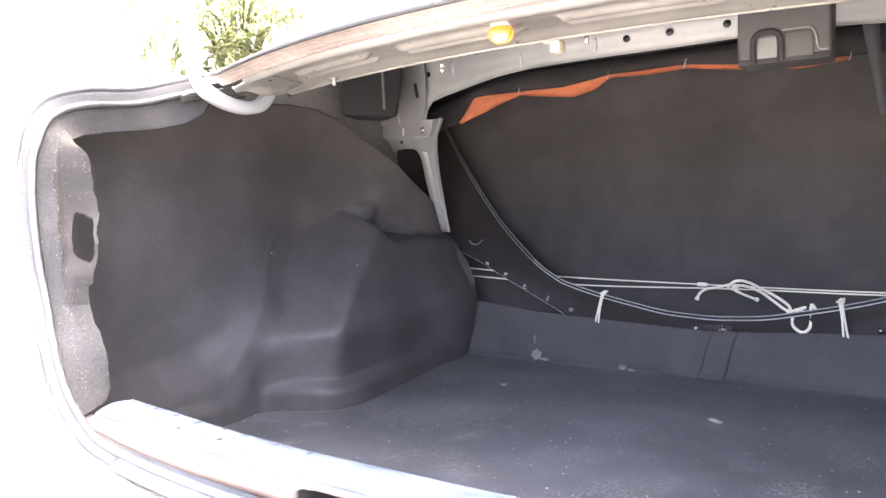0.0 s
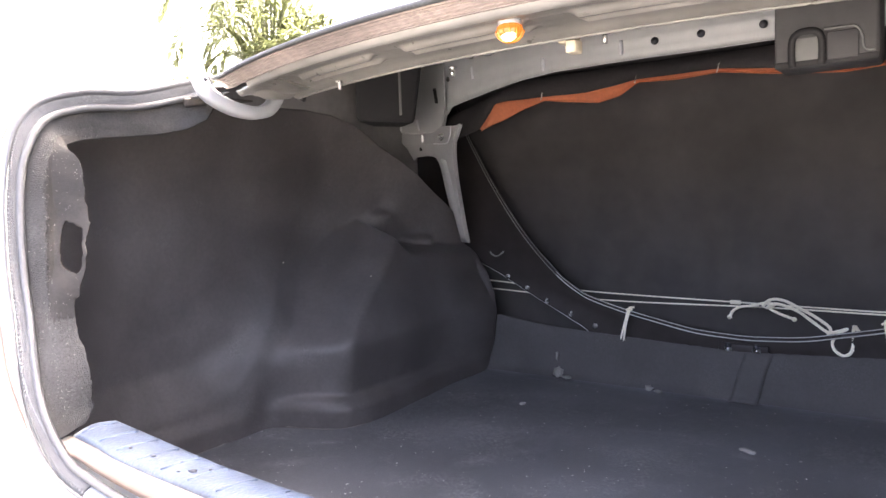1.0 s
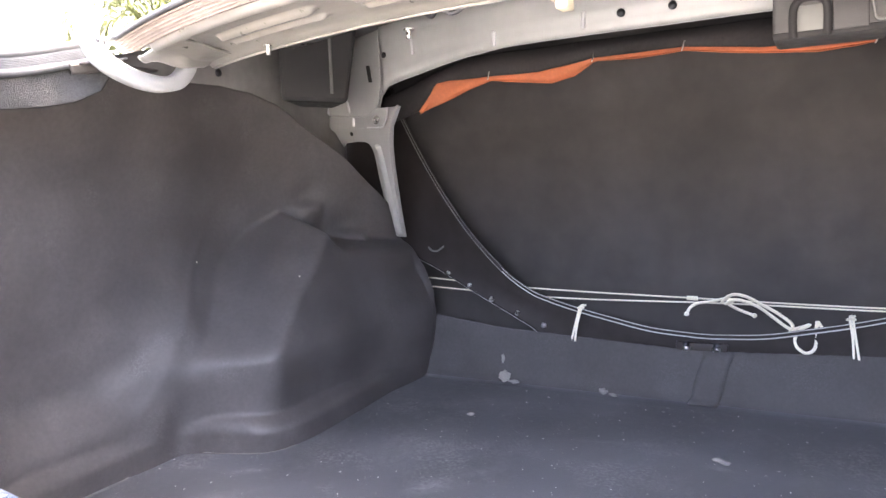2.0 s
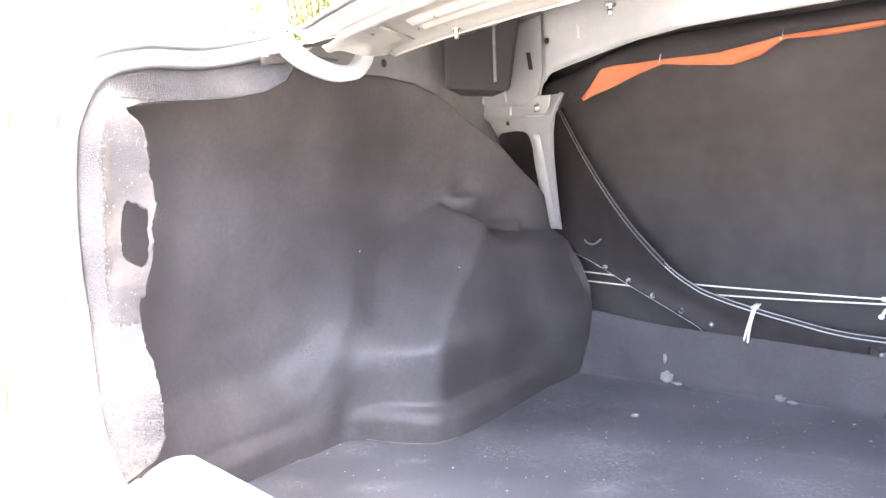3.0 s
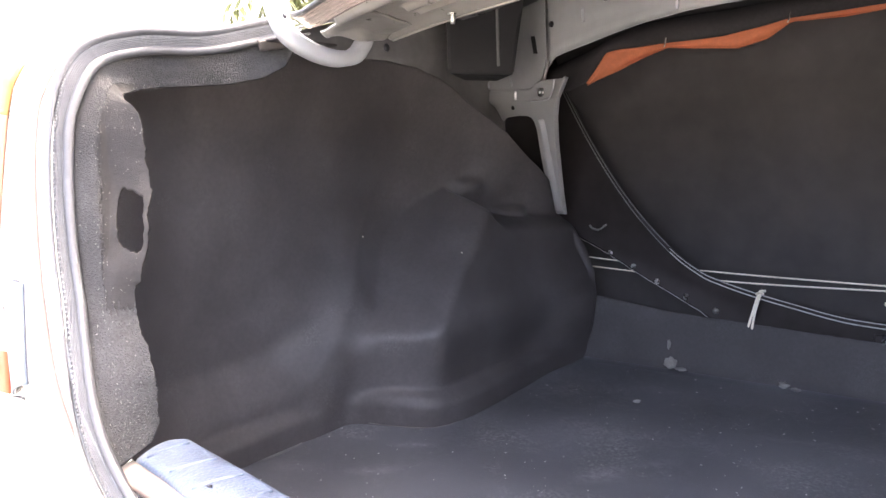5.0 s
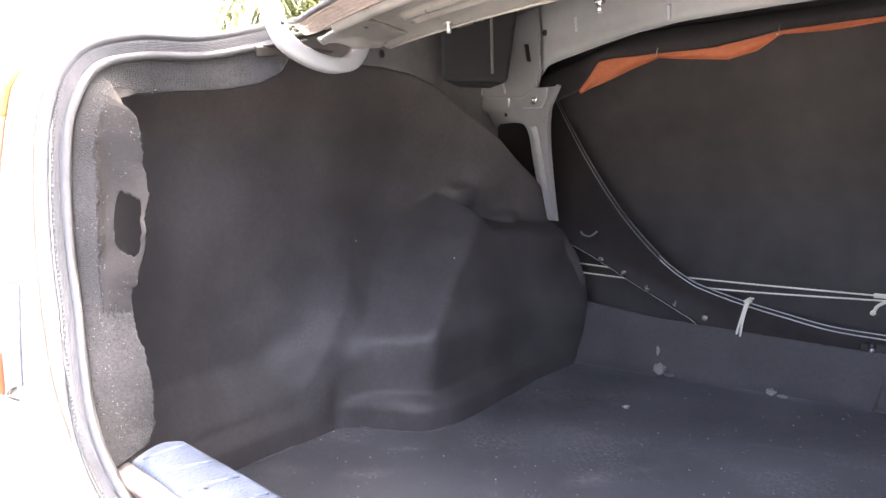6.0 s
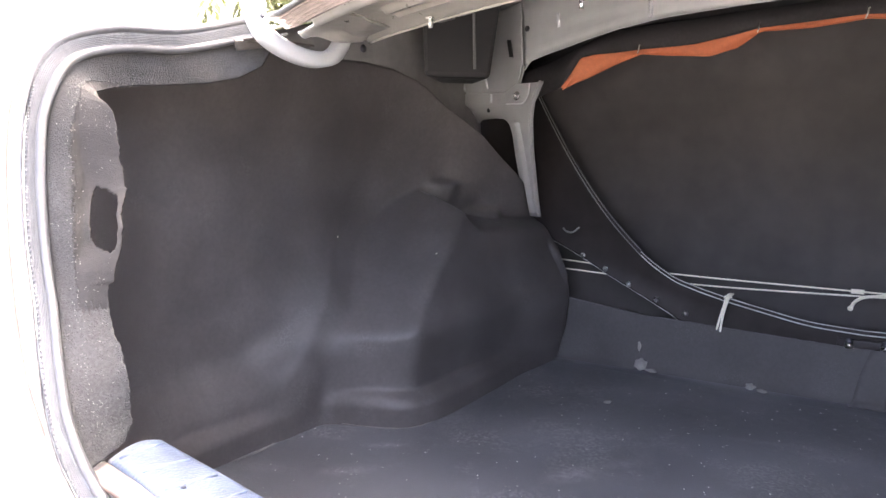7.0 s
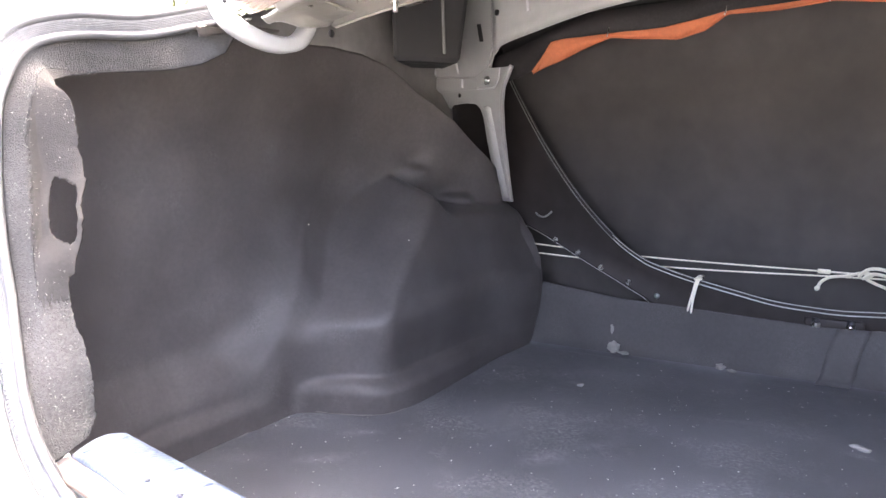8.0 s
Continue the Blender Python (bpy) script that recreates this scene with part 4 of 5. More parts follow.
FR_Y = 1.186


def frame_place(i, v):
    p = outer_c[i].lerp(inner_c[i], v)
    return Vector((p.x, FR_Y + 0.006 * math.sin(v * math.pi) + (0.004 if v > 0.9 else 0), p.z))


part("frame_plate", grid(range(len(inner_c)), [0, 0.04, 0.2, 0.4, 0.6, 0.8, 0.93, 1], frame_place), M_BLACKMETAL, frame_ob, solid=0.003)
edge = [Vector((p.x, FR_Y - 0.003, p.z)) for p in inner_c]
M_EDGE = material("grey_edge_trim", (0.50, 0.485, 0.46), 0.4, var=0.15, scale=90, bump=0.05)
part("edge_trim", sweep(edge, ring(0.0052, 8, 0.004), up=(0, 1, 0)), M_BLACKMETAL, frame_ob, "gloss black edge trim")
part("trim_bead", sweep([p + Vector((0, -0.004, 0.0046)) for p in edge[24:98]], ring(0.0008, 6), up=(0, 1, 0)), M_EDGE, frame_ob, "pale bead on the edge trim")
for lo, hi in ((2, 25), (97, 120)):
    for o in (-0.004, 0.0075):
        part("dark_bead", sweep([p + Vector((0, -0.004, o)) for p in edge[lo:hi]], ring(0.0012, 6), up=(0, 1, 0)), M_GREYPLASTIC, frame_ob)
part("trim_bead", sweep([p + Vector((0, -0.004, -0.0030)) for p in edge[24:98]], ring(0.0011, 6), up=(0, 1, 0)), M_EDGE, frame_ob)
part("lower_edge", sweep([Vector((p.x, FR_Y - 0.002, p.z)) for p in outer_c[20:-20]], ring(0.0006, 6), up=(0, 1, 0)), M_EDGE, frame_ob)


def bolt_head(at, r=0.0042, ax=(0, -1, 0)):
    bm = disc(at, ax, r * 1.35, 0.002, 14)
    disc(Vector(at) + Vector(ax) * 0.002, ax, r, 0.003, 6, bm, r * 0.8)
    return bm


for x, z in ((-0.533, 0.783), (-0.480, 0.757), (-0.428, 0.729), (-0.368, 0.702), (-0.309, 0.679), (0.318, 0.673), (0.378, 0.696)):
    part("bolt", bolt_head((x, FR_Y - 0.002, z)), M_STEEL, frame_ob)
br = part("centre_bracket", block((-0.040, FR_Y - 0.008, 0.640), (0.055, FR_Y - 0.001, 0.667), round_by=0.003), M_BLACKMETAL, frame_ob)
for x in (-0.020, 0.034):
    part("bolt", bolt_head((x, FR_Y - 0.011, 0.656), 0.0055), M_STEEL, br)
    part("bolt", bolt_head((x, FR_Y - 0.011, 0.663), 0.0045), M_DARKSTEEL, br)
part("hook_clip", sweep(curve([(-0.575, 1.175, 0.842), (-0.564, 1.168, 0.836), (-0.549, 1.168, 0.8345), (-0.536, 1.175, 0.845)], 14), ring(0.0022, 6)), M_GREYPLASTIC, frame_ob, "grey bent clip")

# ---- seat back board ----


def seat_place(x, z):
    d = 0.012 * noise.noise(Vector((x * 2.2, z * 2.2, 7))) + 0.004 * noise.noise(Vector((x * 7, z * 5, 2)))
    return Vector((x, 1.272 + d - 0.10 * (z - 0.66) * 0.6, z))


seat = part("rear_seat", grid(steps(-0.80, 0.80, 60), steps(0.60, 1.285, 40), seat_place), M_SEAT, None, solid=0.006)
tagged(seat, "plain black rear face of the rear seat back", "seat back")

# cloth hung below the shelf: black hem above, orange lining showing in swags between hooks
hang = empty("seat_cloth", (0, 1.03, 1.17), "black cloth with orange lining hung on hooks below the shelf", "cloth")
HOOKS = [-0.347, -0.146, 0.004, 0.15, 0.275]
TOPZ = [(-0.507, 1.128), (-0.464, 1.178), (-0.43, 1.181), (-0.347, 1.180), (-0.245, 1.178), (-0.146, 1.191), (0.004, 1.192), (0.119, 1.178), (0.275, 1.172)]
LOWZ = [(-0.507, 1.124), (-0.44, 1.146), (-0.347, 1.174), (-0.30, 1.166), (-0.227, 1.157), (-0.18, 1.165), (-0.146, 1.187), (-0.07, 1.183), (0.004, 1.187), (0.06, 1.178), (0.119, 1.170), (0.20, 1.163), (0.25, 1.166), (0.275, 1.170)]
CL_Y = lambda x: 1.025 + 0.05 * x * x


def orange_place(x, v):
    a, b = lerp_table(TOPZ, x), lerp_table(LOWZ, x)
    return Vector((x, CL_Y(x) + 0.010 * math.sin(v * 2.6) + 0.004 * math.sin(x * 60 + v * 3) * (a - b) / 0.03, a + (b - a) * v))


part("orange_lining", grid(steps(-0.507, 0.275, 120), steps(0, 1, 8), orange_place), M_ORANGE, hang, "orange cloth lining in swags", solid=0.001)


def hem_place(x, v):
    a = 1.225 if abs(x) < 0.40 else 1.225 - (abs(x) - 0.40) * 0.3
    b = lerp_table(TOPZ, x) if x > -0.507 else 1.128 - 0.3 * (-0.507 - x)
    b = b + 0.001
    z = a + (b - a) * v
    y = CL_Y(x) + 0.02 * (1 - v) + 0.012 * math.sin(v * math.pi) * -1 + 0.003 * math.sin(x * 45)
    return Vector((x, y, z))


part("black_hem", grid(steps(-0.60, 0.525, 130), steps(0, 1, 10), hem_place), M_CLOTH, hang, solid=0.0015)
for x in HOOKS:
    z = lerp_table(TOPZ, x)
    part("hook", sweep(curve([(x - 0.003, CL_Y(x) - 0.003, z - 0.006), (x, CL_Y(x) - 0.006, z), (x + 0.001, CL_Y(x) - 0.004, z + 0.008), (x + 0.005, CL_Y(x), z + 0.011)], 12), ring(0.0011, 6)), M_STEEL, hang)
# ---- cords ----


def twist(pts, n, r):
    """Three plies twisted along a curve."""
    line = curve(pts, n)
    bm = bmesh.new()
    for k in range(3):
        tw = []
        for i, p in enumerate(line):
            t = (line[min(i + 1, n)] - line[max(i - 1, 0)]).normalized()
            sd = t.cross(Vector((0, 1, 0.2))).normalized()
            up = sd.cross(t)
            a = i * 0.9 + k * 2.094
            tw.append(p + (sd * math.cos(a) + up * math.sin(a)) * r * 0.5)
        sweep(tw, ring(r * 0.62, 6), up=(0, 1, 0.2), bm=bm)
    return bm


def cord(pts, n, r, name, label, cat, grp=""):
    return tagged(part(name, twist(pts, n, r), M_ROPE, None), label, cat, grp)


CORD_Y = 1.222
cord([(-0.64, CORD_Y, 0.768), (-0.357, CORD_Y, 0.7515), (-0.02, CORD_Y, 0.7445), (0.34, CORD_Y, 0.741), (0.70, CORD_Y, 0.752)], 300, 0.0016, "white_cord", "thin cream cord stretched across the seat back", "cord", "stretched cords")
cord([(-0.64, CORD_Y - 0.004, 0.748), (-0.30, CORD_Y - 0.004, 0.7335), (0.05, CORD_Y - 0.004, 0.7375), (0.34, CORD_Y - 0.004, 0.7365), (0.70, CORD_Y - 0.004, 0.745)], 300, 0.0016, "white_cord", "thin cream cord stretched across the seat back", "cord", "stretched cords")
KY = CORD_Y - 0.012
knot = cord([(-0.024, KY, 0.717), (-0.018, KY, 0.728), (-0.004, KY - 0.002, 0.737), (0.02, KY - 0.006, 0.742), (0.045, KY - 0.008, 0.749), (0.060, KY - 0.004, 0.746), (0.052, KY, 0.738), (0.063, KY - 0.004, 0.732), (0.080, KY - 0.004, 0.725), (0.095, KY, 0.719)], 90, 0.0028, "knotted_cord", "cream cord tied in a loose knot with stubby ends", "cord")
for x, z in ((-0.025, 0.715), (0.096, 0.7185)):
    bm = bmesh.new()
    bmesh.ops.create_icosphere(bm, subdivisions=2, radius=0.0048, matrix=Matrix.Translation((x, KY, z)))
    part("stub_end", bm, M_ROPE, knot)
LY = KY - 0.014
cord([(0.040, LY + 0.006, 0.742), (0.052, LY, 0.755), (0.066, LY, 0.759), (0.085, LY, 0.755), (0.110, LY, 0.742), (0.137, LY, 0.727), (0.160, LY, 0.708), (0.156, LY, 0.692), (0.157, LY - 0.002, 0.668), (0.173, LY - 0.002, 0.652), (0.194, LY - 0.002, 0.652), (0.211, LY - 0.002, 0.670), (0.212, LY, 0.695), (0.201, LY, 0.716)], 150, 0.0030, "looped_cord", "cream doubled cord hanging in a loop from the knot", "cord", "hanging loops")
cord([(0.046, LY + 0.010, 0.738), (0.060, LY + 0.006, 0.748), (0.080, LY + 0.005, 0.746), (0.105, LY + 0.004, 0.736), (0.130, LY + 0.003, 0.718), (0.156, LY + 0.002, 0.700), (0.172, LY + 0.002, 0.703), (0.188, LY + 0.002, 0.709), (0.174, LY - 0.004, 0.700), (0.165, LY - 0.006, 0.684), (0.169, LY - 0.006, 0.668), (0.184, LY - 0.006, 0.659), (0.197, LY - 0.006, 0.670), (0.198, LY - 0.004, 0.698), (0.200, LY - 0.002, 0.717)], 150, 0.0030, "looped_cord", "cream doubled cord hanging in a loop from the knot", "cord", "hanging loops")
tagged(part("cord_sleeve", sweep([(-0.026, CORD_Y - 0.001, 0.7446), (-0.006, CORD_Y - 0.001, 0.7441)], ring(0.0044, 10)), M_ROPE, None), "pale sleeve round the stretched cord", "cord sleeve")
for x, dx, z0 in ((-0.225, -0.020, 0.723), (0.252, 0.010, 0.728), (0.334, 0.008, 0.746)):
    ob = empty("cord_tie", (x, FR_Y - 0.012, 0.66), "flat cream cord tied round the frame edge", "cord tie", "cord ties")
    for o, lift in ((-0.0024, 0.0), (0.0024, 0.002)):
        part("strand", twist([(x + o + 0.003, FR_Y + 0.004, z0 + 0.003), (x + o, FR_Y - 0.010 - lift, z0), (x + dx * 0.45 + o * 0.9, FR_Y - 0.012 - lift, z0 - 0.032), (x + dx * 0.8 + o * 1.5, FR_Y - 0.011 - lift, z0 - 0.064), (x + dx * 0.9 + o * 1.7, FR_Y - 0.006, z0 - 0.076)], 40, 0.0021), M_ROPE, ob)
    part("knot", sweep(curve([(x - 0.007, FR_Y - 0.010, z0 - 0.002), (x, FR_Y - 0.0155, z0 + 0.002), (x + 0.006, FR_Y - 0.010, z0 - 0.001)], 10), ring(0.0022, 8)), M_ROPE, ob)


# ---- hinge arms ----
for s in BOTH:
    h = empty("hinge_arm", (s * 0.60, 0.54, 1.16), "light silver painted gooseneck hinge arm of the boot lid", "hinge", "boot hinges")
    X = s * 0.566
    pts = curve([(X, 0.352, 1.50), (X, 0.352, 1.36), (X, 0.352, 1.25), (X, 0.352, 1.205), (X, 0.358, 1.178), (X, 0.370, 1.156), (X, 0.392, 1.143), (X, 0.423, 1.1335), (X, 0.457, 1.1305), (X, 0.486, 1.137), (X, 0.504, 1.154), (X, 0.511, 1.169)], 66)
    prof = [(-0.007, -0.0105), (0.007, -0.0105), (0.0102, -0.007), (0.0102, 0.007), (0.007, 0.0105), (-0.007, 0.0105), (-0.0102, 0.007), (-0.0102, -0.007)]
    part("arm", sweep(pts, prof, up=(1, 0, 0)), M_ARM, h)
    part("hole", disc((X - s * 0.0106, 0.363, 1.173), (1, 0, 0), 0.0035, 0.001, 12), M_DARKSTEEL, h)
    part("pivot_pin", disc((X - s * 0.016, 0.510, 1.162), (1, 0, 0), 0.0045, 0.014, 12), M_STEEL, h)
    # folded hinge bracket: a swept wing beside the arm, stepped half way along
    wing = lambda u, v: Vector((s * (0.548 - 0.125 * u), DECK_Y(0.548 - 0.125 * u) + 0.020 + (0.020 + 0.068 * smoothstep(u * 1.6)) * v, 1.1590 - 0.006 * math.sin(math.pi * v) * (1 - u) - (0.012 - 0.007 * smoothstep((u - 0.45) / 0.10)) * smoothstep((u - 0.10) / 0.3) * smoothstep((v - 0.30) / 0.4)))
    bm = grid(steps(0, 1, 40), steps(0, 1, 12), wing)
    # plate added above the felt to block a sun leak beside the arm
    pocket = block((min(s * 0.580, s * 0.665), 0.372, 1.150), (max(s * 0.580, s * 0.665), 0.47, 1.153))
    part("sun_stop", pocket, M_POCKET, h, smooth=False, bevel=0.001)
    part("pocket_flange", grid(steps(0, 1, 12), steps(0, 1, 4), lambda u, v: Vector((s * (0.606 + 0.004 * v), 0.358 + 0.046 * u + 0.006 * v, 1.150 + 0.004 * u - (0.013 - 0.005 * u) * v))), M_POCKET, h, solid=0.0015)
    # bracket shares the gutter's darkened paint for its shaded look
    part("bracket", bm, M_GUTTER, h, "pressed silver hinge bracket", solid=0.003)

LID = lambda x, v: Vector((x * (1 - 0.04 * v), 0.385 + 0.10 * v + 0.10 * (x / 0.66) ** 2 + 0.02 * math.sin(v * 3), 1.335 + 0.02 * (x / 0.66) ** 2 + 0.72 * v))
lid = part("boot_lid", grid(steps(-0.66, 0.66, 30), steps(0, 1, 14), LID), M_PAINT, car, "champagne silver boot lid standing open on its hinges", solid=0.003)
part("tail_face", grid(steps(-0.62, 0.62, 30), steps(0, 1, 10), lambda x, v: Vector((x, 0.505 - 0.42 * v + 0.07 * (x / 0.62) ** 2, 2.06 + 0.05 * math.sin(v * 2.2)))), M_PAINT, lid, solid=0.003)
for x in steps(-0.5, 0.5, 4):
    part("inner_brace", sweep([LID(x, v) - Vector((0, 0.012, 0)) for v in steps(0.05, 0.95, 10)], ring(0.02, 8, 0.010)), M_PAINT, lid)

# torsion rod across the gutter with its clips
rod = empty("torsion_rod", (0, 0.45, 1.16), "thin pale steel torsion rod under the deck", "rod")
part("bar", sweep([Vector((x, 0.43 + 0.16 * x * x, 1.160)) for x in steps(-0.50, 0.55, 40)], ring(0.003, 8)), M_SILVER, rod)
cl = part("clip", block((-0.012, 0.415, 1.150), (0.006, 0.440, 1.172), round_by=0.003), M_WHITEPLASTIC, rod, "cream plastic clip")
part("clip_foot", block((0.0, 0.41, 1.138), (0.012, 0.43, 1.152), round_by=0.002), M_WHITEPLASTIC, cl)
part("wire_clip", sweep(curve([(-0.165, 0.46, 1.170), (-0.15, 0.455, 1.160), (-0.138, 0.45, 1.166), (-0.125, 0.455, 1.160), (-0.11, 0.46, 1.168)], 20), ring(0.0025, 6)), M_DARKSTEEL, rod)

# ---- boot lamp ----
lamp = empty("boot_lamp", (-0.015, 0.318, 1.150), "small round boot lamp glowing amber behind a faceted lens", "lamp")
bm = bmesh.new()
bmesh.ops.create_uvsphere(bm, u_segments=14, v_segments=8, radius=0.0135, matrix=Matrix.Translation((-0.015, 0.318, 1.1495)) @ Matrix.Diagonal((1, 1, 0.72, 1)))
part("lens", bm, M_LAMP, lamp, "amber faceted lens", smooth=False)
bm = bmesh.new()
bmesh.ops.create_uvsphere(bm, u_segments=12, v_segments=8, radius=0.0062, matrix=Matrix.Translation((-0.013, 0.312, 1.1432)) @ Matrix.Diagonal((1.3, 1, 0.8, 1)))
part("bulb", bm, M_BULB, lamp, "white-hot bulb")
part("base", disc((-0.015, 0.318, 1.1580), (0, 0, 1), 0.0115, 0.006, 20), M_SILVER, lamp)
bm = bmesh.new()
for a in steps(0, math.pi * 5 / 6, 5):
    sweep([Vector((-0.015 + 0.0140 * math.cos(a) * math.cos(b), 0.318 + 0.0140 * math.sin(a) * math.cos(b), 1.1495 - 0.0118 * math.sin(b))) for b in steps(0, math.pi, 12)], ring(0.0007, 4), bm=bm)
part("cage", bm, M_AMBERLENS, lamp)

# ---- black module under the shelf ----
for s in BOTH:
    a, b = Vector((-0.640, 0.780)), Vector((-0.556, 0.888))
    d = (b - a).normalized()
    nrm = Vector((-d.y, d.x))
    mod = empty("amplifier_box", (s * 0.62, 0.86, 1.15), "black plastic module with a vertical rib under the shelf", "module", "shelf modules")
    W = (b - a).length
    put_box = lambda u, v, w: Vector((-s * (a.x + d.x * u + nrm.x * v), a.y + d.y * u + nrm.y * v, w))
    bm = bmesh.new()
    for u0, u1, v0, v1, z0, z1 in ((0, W, 0, 0.09, 1.141, 1.285),):
        vs = [bm.verts.new(put_box(u, v, z - (0.004 * u / W if z < 1.2 else 0))) for z, far in ((z0, u1 - 0.012), (z1, u1 + 0.014)) for u, v in ((u0, v0), (far, v0), (far, v1), (u0 + 0.05, v1))]
        for q in ((0, 1, 2, 3), (7, 6, 5, 4), (0, 4, 5, 1), (1, 5, 6, 2), (2, 6, 7, 3), (3, 7, 4, 0)):
            bm.faces.new([vs[i] for i in q])
    part("case", bm, M_PLASTIC, mod, smooth=False, bevel=0.009)
    part("rib", sweep([put_box(W * 0.69, -0.001, z) for z in steps(1.154, 1.28, 4)], ring(0.0028, 6)), M_GREYPLASTIC, mod)

# ---- seat latch cover hanging under the shelf ----
cov = empty("latch_cover", (0.21, 0.69, 1.13), "dark grey moulded plastic cover with an arched window", "cover")
cx0, cx1, cy0, cz0 = 0.158, 0.272, 0.680, 1.130
part("case", block((cx0, cy0, cz0), (cx1, cy0 + 0.07, 1.26), round_by=0.005), M_DARKGREY, cov)
arch = lambda x0, x1, top, low: curve([(x0, cy0 - 0.002, low), (x0, cy0 - 0.002, top - 0.012), (x0 + 0.006, cy0 - 0.002, top - 0.002), ((x0 + x1) / 2, cy0 - 0.002, top), (x1 - 0.006, cy0 - 0.002, top - 0.002), (x1, cy0 - 0.002, top - 0.012), (x1, cy0 - 0.002, low)], 36)
part("window_frame", sweep(arch(0.179, 0.212, 1.172, 1.131), [(-0.0042, -0.0026), (0.0042, -0.0026), (0.0030, 0.0026), (-0.0030, 0.0026)], up=(0, 1, 0)), M_PLASTIC, cov, "black arched window frame")
part("window_plate", block((0.182, cy0 - 0.0015, 1.137), (0.209, cy0 + 0.001, 1.165), round_by=0.001), M_GREYPLASTIC, cov, "light grey plate in the window")
part("side_panel", block((0.217, cy0 - 0.003, 1.135), (0.251, cy0 + 0.001, 1.168), round_by=0.0014), M_DARKGREY, cov)
part("side_moulding", sweep(curve([(0.214, cy0 - 0.003, 1.172), (0.235, cy0 - 0.003, 1.1715), (0.248, cy0 - 0.003, 1.170), (0.254, cy0 - 0.003, 1.160), (0.2575, cy0 - 0.003, 1.143), (0.268, cy0 - 0.003, 1.1405)], 24), ring(0.0016, 6), up=(0, 1, 0)), M_GREYPLASTIC, cov)
part("lower_lip", block((cx0 + 0.001, cy0 - 0.0015, cz0 + 0.0005), (cx1 - 0.001, cy0 + 0.001, cz0 + 0.008), round_by=0.001), M_PLASTIC, cov)
st = part("seat_strap", grid(steps(0, 1, 12), [0, 1], lambda u, v: Vector((0.286 + 0.032 * u + 0.028 * v * (1 - 0.75 * u), 1.0 + 0.03 * u, 1.25 - 0.18 * u))), M_STRAP, None, solid=0.002)
tagged(st, "dark grey webbing strap hanging beside the seat back", "strap")

# ---- tail lamps ----
for s in BOTH:
    tl = empty("tail_lamp", (s * 0.76, 0.09, 0.75), "wraparound tail lamp with red, clear and glare-paled amber lenses", "tail lamp", "tail lamps")
    # the last strip only paints the panel's shaded band beside the lamp
    # each lens between its inner and outer edge: (step along the rim, share of the way out)
    for nm, inside, outside, mm, note in (("red_lens", [(9, 0.62), (18, 0.56)], [(6, 0.79), (12, 0.86)], M_RED, "red lens"), ("clear_lens", [(18, 0.56), (32, 0.61)], [(12, 0.86), (30, 0.84)], M_PAINT, "clear lens"),
                                          ("orange_lens", [(32, 0.61), (48, 0.54)], [(30, 0.84), (45, 0.90)], M_AMBERPALE, "orange lens, paled as if overexposed"), ("amber_lens", [(48, 0.54), (53, 0.50), (57, 0.50), (62, 0.62)], [(45, 0.90), (51, 0.88), (56, 0.84), (62.5, 0.70)], M_AMBER, "yellow lens, paled as if overexposed"),
                                          ("shade_band", [(16, 0.40), (32, 0.30)], [(10, 0.57), (30, 0.50)], M_PANELSHADE, "blue-grey strip beside the lenses, standing in for the panel's shaded facet")):
        rail = [[curve([(a, b, 0) for a, b in edge], 24) if len(edge) > 2 else [Vector((edge[0][0], edge[0][1], 0)).lerp(Vector((edge[1][0], edge[1][1], 0)), w) for w in steps(0, 1, 23)]][0] for edge in (inside, outside)]

        def lens_place(n, v):
            at = rail[0][n].lerp(rail[1][n], v)
            return corner_place(at.x, at.y, s, 0.003 + 0.006 * math.sin(math.pi * v) ** 0.6)
        part(nm, grid(range(24), steps(0, 1, 10), lens_place), mm, tl, note, solid=0.002)
    part("lower_gap", sweep([corner_place(9 + 3 * u, 0.60 - 0.15 * u, s, 0.004) for u in steps(0, 1, 8)], ring(0.0009, 6)), M_PLASTIC, tl, "dark gap under the lamp")

# worn pale edge of the mat beside the lining, and a stray twig
me = curve([(-0.736, 0.570, 0.5545), (-0.708, 0.597, 0.5545), (-0.655, 0.614, 0.5545), (-0.610, 0.633, 0.5545), (-0.582, 0.658, 0.5545), (-0.572, 0.693, 0.5545)], 60)
bm = sweep([p + Vector((0.0015 * noise.noise(p * 90), 0.0015 * noise.noise(p * 70), 0)) for p in me], ring(0.0008, 5), size=lambda u: 0.35 + 0.65 * abs(math.sin(u * 9)))
part("worn_edge", bm, M_SCRAP, mat_ob, "pale frayed edge")
part("worn_edge", sweep(curve([(-0.722, 0.395, 0.5545), (-0.719, 0.420, 0.555), (-0.719, 0.452, 0.5545), (-0.724, 0.480, 0.5545)], 20), ring(0.0011, 5), size=lambda u: 0.3 + 0.7 * abs(math.sin(u * 5))), M_SCRAP, mat_ob)
tagged(part("twig", sweep([(-0.736, 0.571, 0.554), (-0.734, 0.571, 0.566)], ring(0.0010, 5)), M_DUST, None), "tiny pale twig standing on the mat edge", "twig")
fl = grid(steps(0.0, 0.052, 6), [1.10, 1.18, 1.25, 1.4, 1.6, 1.8, 1.97], lambda x, v: mat_place(x + 0.03 * (v - 1.5), v) + Vector((0, -0.0065, 0.0045)))
part("carpet_flap", fl, M_CARPET, riser, solid=0.002)

